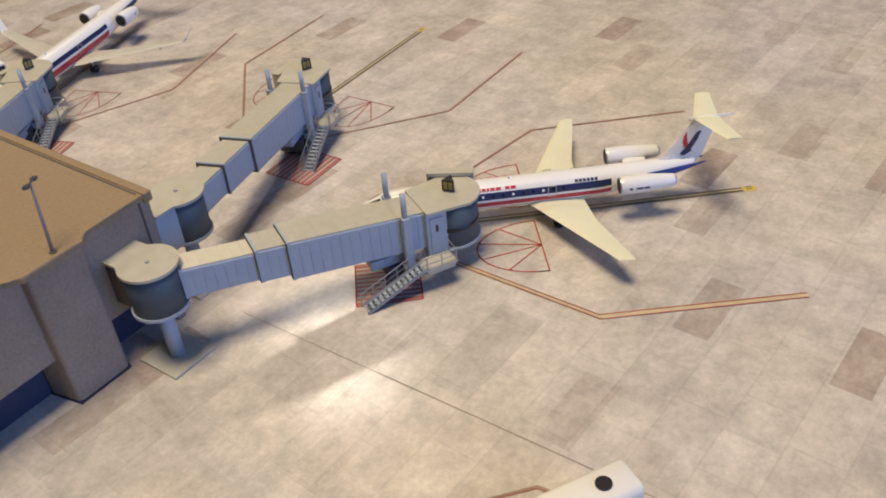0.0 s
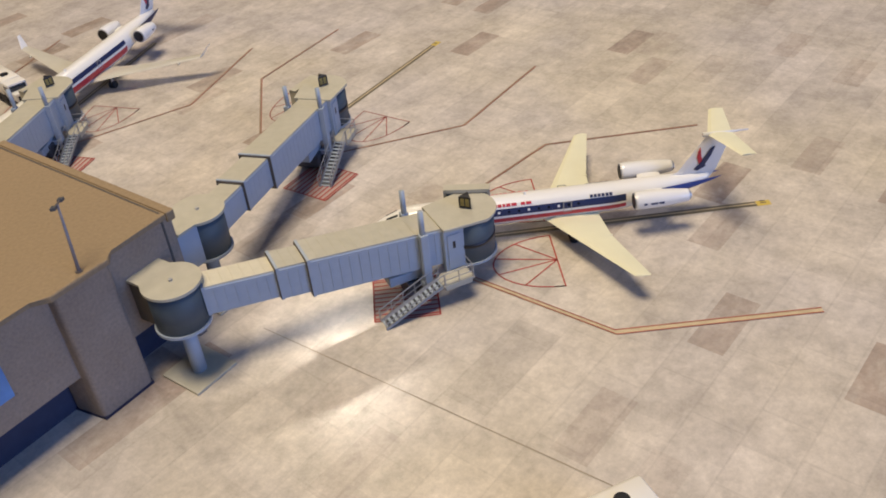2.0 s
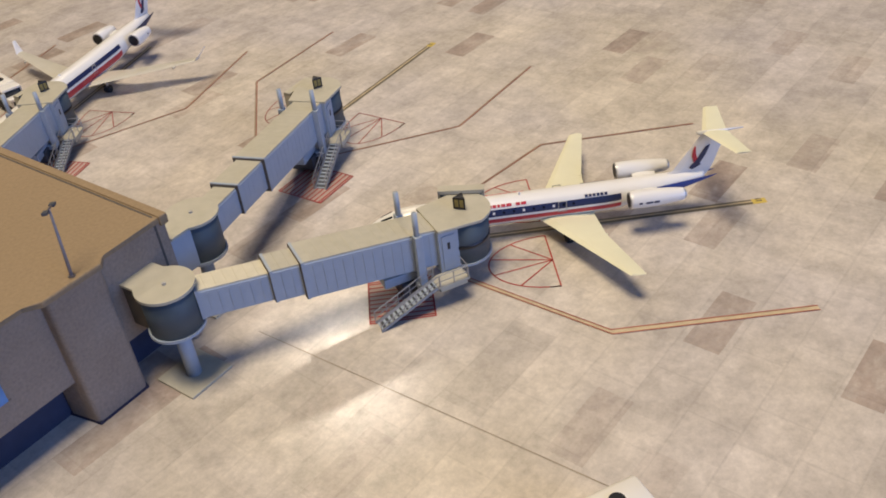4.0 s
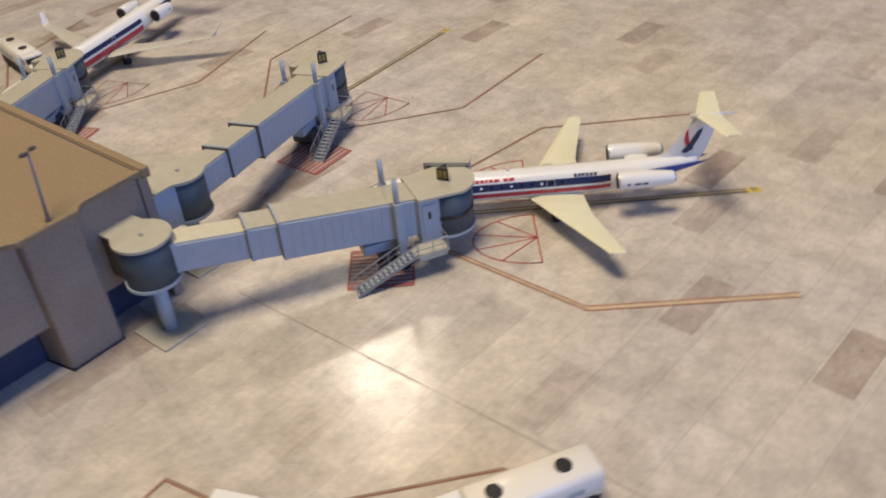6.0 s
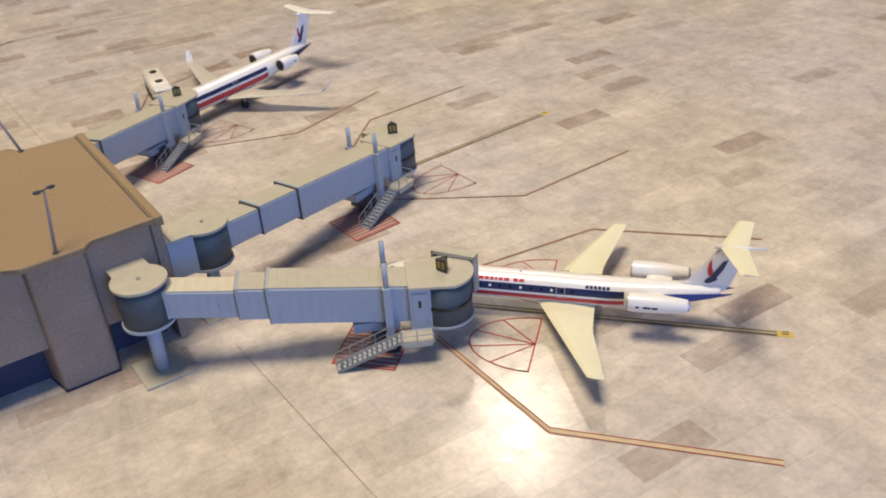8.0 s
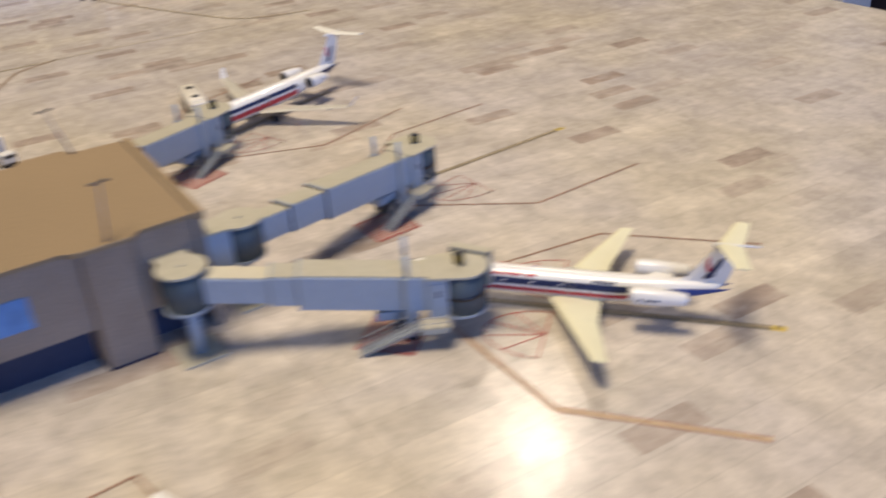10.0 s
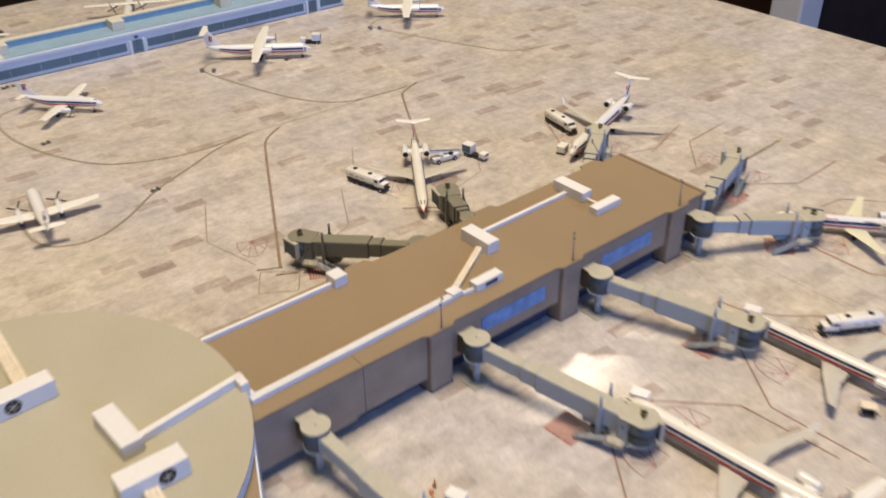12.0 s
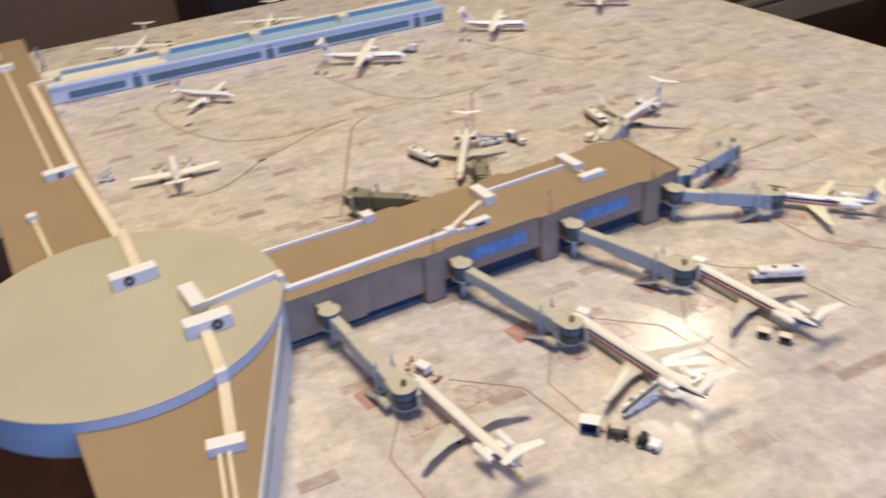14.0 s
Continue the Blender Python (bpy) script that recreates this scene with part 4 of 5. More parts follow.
prop_liner("turboprop", -20.32, 20.95, 81.4, 4.93, 5.36, 0.29, 0.62, 0.42, 1.65, False, "white low-wing turboprop model parked on the apron")
prop_liner("turboprop", -14.98, 32.81, -45.6, 4.93, 5.36, 0.29, 0.62, 0.42, 1.65, False, "white low-wing turboprop with navy and red stripes")
prop_liner("turboprop", -1.98, 32.75, -35.6, 6.8, 6.76, 0.36, 0.64, 1.0, 1.95, True, "white high-wing turboprop with navy and red stripes")
prop_liner("turboprop", 10.43, 33.08, -39.6, 5.67, 6.14, 0.34, 0.62, 0.98, 1.88, True, "white high-wing turboprop with navy and red stripes")
prop_liner("turboprop", -17.05, 47.35, -118.8, 6.8, 6.9, 0.36, 0.64, 1.0, 1.95, True, "white high-wing turboprop parked behind the concourse")
prop_liner("turboprop", -5.15, 46.9, -115.3, 5.67, 6.14, 0.34, 0.62, 0.98, 1.88, True, "white high-wing turboprop parked behind the concourse")
prop_liner("turboprop", 21.57, 33.23, -39.8, 5.67, 6.14, 0.34, 0.62, 0.98, 1.88, True, "white high-wing turboprop on the far apron")

# ---- printed markings on the apron mat ----
LAYER = 0.006


def gate_marks(x, y, heading, bold=True, lead=True, stop=True, faint=False, square=True, out=0.0, left=((4.95, 1.15), (2.6, 3.2), (-0.9, 3.28)), right=((4.95, -1.15), (2.6, -3.2), (-0.9, -3.28))):
    """Painted stand markings: clearance lines, lead-in line, keep-clear fans and the wheel square."""
    t = tagged(new("stand_marking"), "printed red and tan stand lines on the mat", "stand marking", "stand markings", "structure")
    t.matrix_world = pose(CM * x, CM * y, 0, 0, 0, heading)
    z = LAYER
    for side in (-1, 1):
        line = list(right if side == 1 else left)
        if bold and side == -1:
            part("clearance_band", ribbon(bmesh.new(), line, 0.11, z), "tan_print", t)
            for off in (0.055, -0.055):
                part("clearance_edge", ribbon(bmesh.new(), [(px, py + off) for px, py in line], 0.024, z * 2), "line_edge", t)
        else:
            part("clearance_band", ribbon(bmesh.new(), line, 0.06, z), "joint_print" if faint else "brown_print", t)
            if not faint:
                part("clearance_edge", ribbon(bmesh.new(), [(px, py + 0.028) for px, py in line], 0.018, z * 2), "line_edge", t)
        fan = bmesh.new()
        cx, cy = (3.17, side * -1.04) if bold else (2.98, side * -1.22)
        outline = [(cx + 1.2 * math.sin(radians(a)), cy + 0.79 * math.cos(radians(a))) for a in range(0, 181, 10)] if bold else [(cx + 1.32 * math.sin(radians(a)), cy + 0.68 * math.cos(radians(a))) for a in range(0, 181, 10)]
        ribbon(fan, outline + [outline[0], outline[1]], 0.028, z)
        for a in (36, 72, 108, 144):
            ribbon(fan, [(cx, cy), ((cx + 1.2 * math.sin(radians(a)), cy + 0.79 * math.cos(radians(a))) if bold else (cx + 1.32 * math.sin(radians(a)), cy + 0.68 * math.cos(radians(a))))], 0.026, z)
        part("keep_clear_fan", fan, "red_print" if bold else "faded_red", t, "red keep-clear fan")
    sq = bmesh.new()
    cx, cy, h = 6.05, 1.61 + out, 0.58
    ribbon(sq, [(cx - h, cy - h), (cx + h, cy - h), (cx + h, cy + h), (cx - h, cy + h), (cx - h, cy - h)], 0.03, z * 2)
    for k in range(10):
        o = cy - h + 2 * h * (k + 0.5) / 10
        ribbon(sq, [(cx - h, o), (cx + h, o)], 0.034, z * 2)
    if square:
        part("wheel_square_hatch", sq, "red_print", t, "red hatched wheel square")
        part("wheel_square", ribbon(bmesh.new(), [(cx - h, cy), (cx + h, cy)], 2 * h, z), "pink_print", t, "faded pink square")
    if lead:
        part("lead_in_line", ribbon(bmesh.new(), [(5.2, 0.03), (-1.0, 0.03)], 0.16, z), "olive_print", t, "olive lead-in line")
        part("lead_in_core", ribbon(bmesh.new(), [(5.2, 0.03), (-1.0, 0.03)], 0.04, z * 2), "tan_print", t)
        if not stop:
            return t
        part("stop_mark", ribbon(bmesh.new(), [(-1.0, 0.03), (-1.28, 0.03)], 0.17, z), "yellow", t, "yellow stop mark")
        bars = bmesh.new()
        for o in (-0.04, 0.03):
            ribbon(bars, [(-1.08, o), (-1.2, o)], 0.03, z * 2)
        part("stop_mark_bars", bars, "olive_print", t)
    return t


gate_marks(9.08, -5.90, 130.7)
gate_marks(12.12, 3.66, 183.2, bold=False)
gate_marks(-1.79, -10.35, 95.0, bold=False, out=0.3, right=((7.17, 0.3), (7.15, -0.97), (6.3, -1.05), (5.0, -1.72), (3.18, -3.5), (-0.9, -3.55)))
gate_marks(-8.93, -10.18, 94.3, bold=False, out=0.3)
gate_marks(-16.23, -10.42, 96.0, bold=False, out=0.26)
gate_marks(8.74, 11.23, 199.6, bold=False, stop=False)
gate_marks(-2.67, 15.37, 236.5, bold=False, lead=False, faint=True, square=False)
gate_marks(-11.24, 15.16, 243.4, bold=False, lead=False, faint=True)


def apron_line(points, width, mat, label, core=None):
    t = tagged(part("taxi_line", ribbon(bmesh.new(), spline(points), width, LAYER), mat), label, "taxi line", kind="structure")
    if core:
        part("line_core", ribbon(bmesh.new(), spline(points), width * 0.36, LAYER * 2), core, t)
    return t


apron_line([(1.97, -0.67), (2.02, -3.7), (2.07, -7.0), (2.16, -14.76)], 0.018, "joint_print", "thin dark joint line printed on the mat")
apron_line([(1.62, 10.26), (1.59, 13.12), (1.43, 22.01)], 0.018, "joint_print", "thin dark joint line printed on the far mat")
apron_line([(-21.25, 21.0), (-21.2, 19.4), (-20.6, 18.3), (-19.09, 17.82), (-17.26, 18.58), (-15.04, 20.25), (-12.68, 21.44), (-10.45, 22.53), (-8.02, 23.15)], 0.13, "olive_print", "curved olive taxi line", "tan_print")
apron_line([(-16.43, 35.18), (-17.89, 34.82), (-18.64, 33.62), (-18.55, 30.51), (-17.41, 27.12), (-15.76, 24.6), (-13.01, 23.24), (-10.71, 22.9), (-8.33, 23.1)], 0.13, "olive_print", "curved olive taxi line", "tan_print")
apron_line([(-3.77, 34.19), (-5.29, 34.04), (-5.96, 33.06), (-5.42, 30.43), (-3.95, 25.91), (-2.0, 23.37), (0.93, 22.77), (2.44, 22.75)], 0.13, "olive_print", "curved olive taxi line", "tan_print")
apron_line([(9.11, 34.0), (7.65, 33.75), (7.22, 32.69), (8.3, 29.6), (9.84, 25.93), (11.38, 23.07), (14.28, 22.14)], 0.13, "olive_print", "curved olive taxi line", "tan_print")
apron_line([(-8.33, 23.11), (-4.39, 22.9), (-0.71, 22.89)], 0.12, "faint_print", "faded brown taxi line")
apron_line([(2.44, 22.76), (5.17, 22.76), (10.84, 22.28)], 0.12, "faint_print", "faded brown taxi line")
apron_line([(-13.8, 10.31), (-11.05, 15.81), (-8.96, 20.01), (-7.96, 21.73), (-6.55, 22.72)], 0.14, "brown_print", "straight brown lead-in line to an empty stand")
apron_line([(-1.82, 16.08), (1.09, 21.31), (1.86, 22.21), (3.24, 22.79)], 0.14, "brown_print", "brown lead-out line behind a parked jet")

for name, label, points, width in (
        ("stop_bar", "dark stop bar at the end of a lead-in line", ((-14.66, 10.81), (-13.68, 10.33)), 0.10),
        ("stop_bar", "dark second stop bar at the end of a lead-in line", ((-14.2, 9.99), (-13.38, 9.54)), 0.10),
        ("stop_bar", "dark stop bar under the nose of a jet", ((-6.75, 11.0), (-4.42, 9.27)), 0.09),
        ("stop_bar", "dark stop bar under the nose of a jet", ((-6.35, 10.25), (-4.75, 9.0)), 0.07),
        ("equipment_box", "thin brown equipment box outline on the mat", ((-14.6, 10.62), (-13.28, 9.58), (-14.04, 8.42), (-15.46, 9.25), (-14.6, 10.62)), 0.04)):
    tagged(part(name, ribbon(bmesh.new(), points, width, LAYER * 1.5), "olive_print" if name == "stop_bar" else "brown_print"), label, "apron marking", kind="structure")

# ---- roof plant: boxes, ducts and lamp posts ----


def plant_box(name, x0, x1, y0, y1, z, tall, label, turn=0.0, fan=None, grille=None):
    """A white roof unit; fan: which side face carries a round fan; grille: a dark slot on the front."""
    cx, cy = (x0 + x1) / 2, (y0 + y1) / 2
    t = thing(name, cx, cy, z, turn, label, "roof unit", "roof units")
    hx, hy = (x1 - x0) / 2, (y1 - y0) / 2
    part("casing", boxed(-hx, hx, -hy, hy, 0, tall, bevel=0.018), "white", t)
    if fan is not None:
        fx, d = fan, -hy
        ringed = part("fan_ring", tubed((fx, d - 0.006, tall * 0.52), (fx, d + 0.02, tall * 0.52), tall * 0.40, seg=24), "black", t, "round black fan opening")
        part("fan_hub", tubed((fx, d - 0.014, tall * 0.52), (fx, d, tall * 0.52), tall * 0.1, seg=12), "metal", ringed)
        blades = bmesh.new()
        for k in range(6):
            box(blades, -0.012, 0.012, -0.003, 0.003, tall * 0.08, tall * 0.33, at=Matrix.Translation((fx, d - 0.009, tall * 0.52)) @ Matrix.Rotation(radians(60 * k), 4, "Y"))
        part("fan_blade", blades, "metal", ringed)
    if grille is not None:
        part("grille", boxed(grille - 0.22, grille + 0.36, -hy - 0.008, -hy + 0.01, tall * 0.25, tall * 0.72), "black", t, "dark slot grille")
    return t


def duct(points, z, width, tall, mat, label, strips=1):
    """A roof duct made of straight strips laid end to end through (x, y) points."""
    t = thing("roof_duct", 0, 0, 0, 0, label, "roof duct", "roof ducts")
    for a, b in zip(points, points[1:]):
        d = Vector((b[0] - a[0], b[1] - a[1]))
        turn = math.degrees(math.atan2(d.y, d.x))
        for k in range(strips):
            w = width / strips
            o = -width / 2 + w * (k + 0.5)
            part("duct_strip", boxed(0, d.length, o - w / 2 + 0.006, o + w / 2 - 0.006, 0, tall, bevel=0.012, at=pose(a[0], a[1], z, 0, 0, turn)), mat, t)
    return t


R = ROOF
plant_box("roof_unit", -3.36, -2.80, 2.85, 4.52, R, 0.46, "long white roof unit on the brown pier roof", 2.0)
plant_box("roof_unit", -3.66, -2.18, 1.74, 2.18, R, 0.30, "white roof unit on the brown pier roof", 1.5)
plant_box("roof_unit", -9.02, -8.44, 2.42, 3.98, R, 0.50, "long white roof unit on the brown pier roof", 2.0)
plant_box("roof_unit", -10.95, -9.66, 0.83, 1.25, R, 0.34, "white roof unit with a dark slot grille", 1.6, None, 0.0)
plant_box("roof_unit", -14.73, -14.17, 4.30, 4.90, R, 0.44, "small square white roof unit at a duct end", 2.4)
plant_box("roof_unit", -11.92, -11.44, 1.02, 1.46, R, 0.25, "low white duct junction box", 4.6)
duct([(-3.05, 2.84), (-3.02, 2.19)], R, 0.15, 0.15, "strip", "short pale duct between two roof units")
duct([(-8.43, 3.70), (-3.37, 3.80)], R, 0.17, 0.17, "white", "straight white roof duct")
duct([(-11.50, 1.40), (-9.03, 2.88)], R, 0.25, 0.19, "strip", "pale slanting roof duct", 2)
duct([(-11.44, 1.04), (-10.96, 1.00)], R, 0.13, 0.15, "white", "short white roof duct")
duct([(-20.05, 0.92), (-11.93, 1.11)], R, 0.28, 0.21, "white", "long white roof duct along the pier edge", 2)
duct([(-20.01, 4.58), (-14.74, 4.56)], R, 0.17, 0.17, "white", "straight white roof duct")
D = DOME_Z
plant_box("roof_unit", -26.62, -24.58, 4.40, 5.08, D, 0.62, "white roof unit with a round fan on the rotunda", 2.5, -0.28)
plant_box("roof_unit", -24.77, -22.86, -1.04, -0.32, D, 0.62, "white roof unit with a round fan on the rotunda", -0.5, 0.3)
plant_box("roof_unit", -24.18, -23.52, 0.58, 2.50, D, 0.50, "plain white roof unit on the rotunda", 3.4)
duct([(-25.33, 5.02), (-25.24, 9.6)], D, 0.45, 0.26, "strip", "pale wooden roof duct of three strips", 3)
duct([(-23.50, 0.99), (-19.96, 1.50)], D, 0.23, 0.28, "white", "white duct from the rotunda roof to the pier")
part("duct_drop", boxed(-20.25, -19.97, 0.99, 1.50, ROOF, DOME_Z + 0.28, bevel=0.015), "white", duct([(-19.95, 1.24), (-19.94, 1.0)], R, 0.25, 0.25, "white", "white duct bend dropping onto the pier roof"))
duct([(-24.02, -1.04), (-24.24, -3.72)], D, 0.42, 0.23, "strip", "pale wooden roof duct of three strips", 3)
plant_box("duct_bend", -24.52, -24.02, -4.02, -3.72, ROOF, 0.76, "white bend at the rotunda's edge", 0.7)
duct([(-24.28, -4.02), (-24.90, -6.98)], R, 0.42, 0.25, "strip", "pale wooden roof duct of three strips", 3)
plant_box("roof_unit", -25.83, -24.53, -7.58, -7.03, R, 0.42, "white roof unit between two ducts", -12.9)
duct([(-25.50, -7.50), (-26.57, -13.0)], R, 0.14, 0.15, "strip", "slim pale roof duct")
duct([(-25.18, -7.55), (-26.25, -12.99)], R, 0.14, 0.15, "strip", "slim pale roof duct")
plant_box("roof_unit", -27.60, -25.74, 19.33, 20.07, R, 0.45, "white roof unit with a round fan", 7.2, -0.1)
plant_box("roof_unit", -28.03, -26.83, 42.07, 42.77, R, 0.42, "white roof unit at a duct end", 5.8)
plant_box("roof_unit", -27.91, -27.49, 45.43, 46.01, R, 0.37, "small white roof unit", -2.0)
plant_box("roof_unit", -29.05, -28.57, 14.57, 15.09, R, 0.38, "small square white roof unit at a duct end", 7.5)
duct([(-25.36, 9.41), (-25.85, 19.65), (-26.16, 37.19)], R, 0.45, 0.25, "strip", "long pale wooden roof duct of strips", 2)
duct([(-26.26, 37.09), (-24.54, 37.24)], R, 0.45, 0.25, "strip", "pale roof duct turning towards the concourse", 2)
duct([(-27.03, 19.97), (-27.5, 42.18)], R, 0.19, 0.17, "strip", "slim pale roof duct")
duct([(-28.78, 14.57), (-28.46, 8.35)], R, 0.17, 0.17, "strip", "slim pale roof duct")


def lamp_post(x, y, z, tall, lean=(0.0, 0.0)):
    """A slim twin-headed apron lamp post that leans a little from the upright."""
    t = thing("lamp_post", x, y, z, 42, "slim dark twin-headed lamp post", "lamp post", "lamp posts")
    a, b = math.degrees(math.atan2(lean[0], tall)), math.degrees(math.atan2(lean[1], tall))
    t.matrix_world = pose(CM * x, CM * y, CM * z, -b, a, 42)
    part("foot_plate", tubed((0, 0, 0), (0, 0, 0.015), 0.06, seg=12), "post", t)
    part("pole", tubed((0, 0, 0), (0, 0, tall), 0.03, 0.02, seg=8), "pole", t, smooth=True)
    part("cross_arm", boxed(-0.16, 0.16, -0.012, 0.012, tall - 0.012, tall + 0.012), "post", t)
    for side in (-1, 1):
        part("lamp_head", boxed(side * 0.17 - 0.06, side * 0.17 + 0.06, -0.04, 0.04, tall - 0.025, tall + 0.025, bevel=0.012), "machine", t)
    return t


for c, lean in zip(COLUMNS, ((0.22, 0.02), (0.03, 0.02), (0.0, 0.0))):
    lamp_post(c + 0.05, 0.10, ROOF, 1.08, lean)
lamp_post(0.16, PIER_BACK - 0.18, ROOF, 1.08, (0.14, 0.62))

# ---- vehicles and ground equipment ----


def wheel_pair(t, x, half, r=0.12):
    for side in (-1, 1):
        w = part("wheel", tubed((x, side * half - 0.04, r), (x, side * half + 0.04, r), r, seg=16), "rubber", t, "black tyre", True)
        part("hub", tubed((x, side * (half + 0.035), r), (x, side * (half + 0.048), r), r * 0.5, seg=10), "metal", w)


def fuel_truck(x, y, turn):
    """A white bonneted tanker with a long rounded tank and top hatches, nose along +x."""
    t = thing("fuel_truck", x, y, 0, turn, "white fuel tanker truck with dark chassis and top hatches", "truck", "fuel trucks")
    t.scale = (0.94,) * 3
    part("chassis", boxed(-1.42, 1.05, -0.24, 0.24, 0.14, 0.30, bevel=0.01), "black", t, "dark chassis")
    b = bmesh.new()
    rings = []
    for px, k in ((-1.44, 0.9), (-1.41, 1.0), (0.38, 1.0), (0.42, 0.94)):
        rings.append([(px, k * hy, 0.52 + k * hz) for hy, hz in ((-0.30, -0.20), (-0.31, -0.05), (-0.31, 0.14), (-0.28, 0.21), (-0.22, 0.24), (0.22, 0.24), (0.28, 0.21), (0.31, 0.14), (0.31, -0.05), (0.30, -0.20))])
    loft(b, rings)
    tank = part("tank", b, "skin_cream", t, "off-white rounded tank", True)
    for px in (-0.97, 0.05):
        part("hatch", tubed((px, 0, 0.765), (px, 0, 0.79), 0.12, seg=20), "black", tank, "round black hatch")
    marks = bmesh.new()
    for side in (-1, 1):
        for px in (-1.0, -0.62, -0.25):
            box(marks, px - 0.12, px + 0.12, side * 0.322 - 0.006, side * 0.322 + 0.006, 0.48, 0.56)
        box(marks, -1.452, -1.438, -0.14, 0.0, 0.50, 0.56)
    part("tank_marks", marks, "bridge", tank, "faded grey-blue marks")
    for k in range(4):
        px = -1.10 + 0.46 * k
        part("side_box", boxed(px - 0.2, px + 0.215, -0.305, 0.305, 0.10, 0.35, bevel=0.01), "rubber", t)
    part("cab", boxed(0.44, 0.84, -0.28, 0.28, 0.28, 0.74, bevel=0.05), "skin", t, "white cab")
    part("windscreen", boxed(0.825, 0.846, -0.23, 0.23, 0.52, 0.68, bevel=0.004), "glass", t, "dark windscreen")
    for side in (-1, 1):
        part("side_window", boxed(0.54, 0.77, side * 0.279 - 0.008, side * 0.279 + 0.008, 0.52, 0.66), "glass", t)
    part("bonnet", boxed(0.82, 1.10, -0.24, 0.24, 0.26, 0.52, bevel=0.05), "skin", t, "white bonnet")
    part("grille", boxed(1.09, 1.112, -0.17, 0.17, 0.28, 0.44), "black", t)
    part("bumper", boxed(1.08, 1.15, -0.27, 0.27, 0.14, 0.24, bevel=0.015), "rubber", t)
    for px in (0.92, -0.66, -0.98):
        wheel_pair(t, px, 0.25, 0.13)
    return t


def belt_loader(x, y, turn):
    """A white baggage belt loader with a raised dark belt, low end at -x."""
    t = thing("belt_loader", x, y, 0, turn, "white belt loader with a tilted black belt", "belt loader", "belt loaders")
    t.scale = (1.08,) * 3
    part("body", boxed(-0.75, 0.65, -0.24, 0.18, 0.10, 0.30, bevel=0.02), "skin", t)
    belt_m = pose(-0.05, -0.12, 0.42, 0, -12, 0)
    boom = part("boom", boxed(-0.98, 0.98, -0.13, 0.13, -0.04, 0.03, bevel=0.008, at=belt_m), "skin", t)
    part("belt", boxed(-0.97, 0.97, -0.085, 0.085, 0.03, 0.045, at=belt_m), "rubber", boom, "black conveyor belt")
    for side in (-1, 1):
        part("side_rail", boxed(-0.95, 0.95, side * 0.115 - 0.015, side * 0.115 + 0.015, 0.03, 0.08, at=belt_m), "skin", boom)
    part("driver_seat", boxed(-0.42, -0.24, 0.02, 0.17, 0.30, 0.42, bevel=0.02), "black", t)
    part("console", boxed(0.12, 0.30, 0.02, 0.18, 0.30, 0.48, bevel=0.02), "skin", t)
    wheel_pair(t, -0.48, 0.2, 0.11)
    wheel_pair(t, 0.40, 0.2, 0.11)
    return t


def baggage_cart(x, y, turn, label, deep=0.42, size=1.0, paint="skin"):
    """A small covered cart with a white roof and an open dark side."""
    t = thing("baggage_cart", x, y, 0, turn, label, "baggage cart", "baggage carts")
    t.scale = (size,) * 3
    inner = "navy" if paint == "skin" else "gap"
    part("bed", boxed(-0.36, 0.36, -0.25, 0.25, 0.10, 0.17, bevel=0.01), inner, t)
    part("roof", boxed(-0.38, 0.38, -0.27, 0.27, 0.17 + deep, 0.21 + deep, bevel=0.01), paint, t, "pale roof")
    for px in (-0.355, 0.355):
        part("end_panel", boxed(px - 0.018, px + 0.018, -0.25, 0.25, 0.17, 0.17 + deep), paint, t)
    part("back_panel", boxed(-0.34, 0.34, 0.02, 0.06, 0.17, 0.17 + deep), inner, t, "dark inner panel")
    part("drawbar", boxed(0.36, 0.62, -0.02, 0.02, 0.09, 0.12), "black", t)
    wheel_pair(t, -0.24, 0.2, 0.08)
    wheel_pair(t, 0.24, 0.2, 0.08)
    return t


def baggage_dolly(x, y, turn):
    t = thing("baggage_dolly", x, y, 0, turn, "dark open dolly with round end frames", "dolly", "baggage dollies")
    part("bed", boxed(-0.36, 0.36, -0.12, 0.12, 0.10, 0.15, bevel=0.01), "post", t)
    part("roller", tubed((-0.3, 0, 0.31), (0.3, 0, 0.31), 0.11, seg=14), "gap", t, smooth=True)
    for px in (-0.36, 0.36):
        part("end_frame", tubed((px - 0.03, 0, 0.30), (px + 0.03, 0, 0.30), 0.28, seg=18), "rubber", t, "dark round end frame")
    part("drawbar", boxed(0.38, 0.66, -0.02, 0.02, 0.10, 0.13), "metal", t)
    wheel_pair(t, 0.0, 0.2, 0.09)
    return t


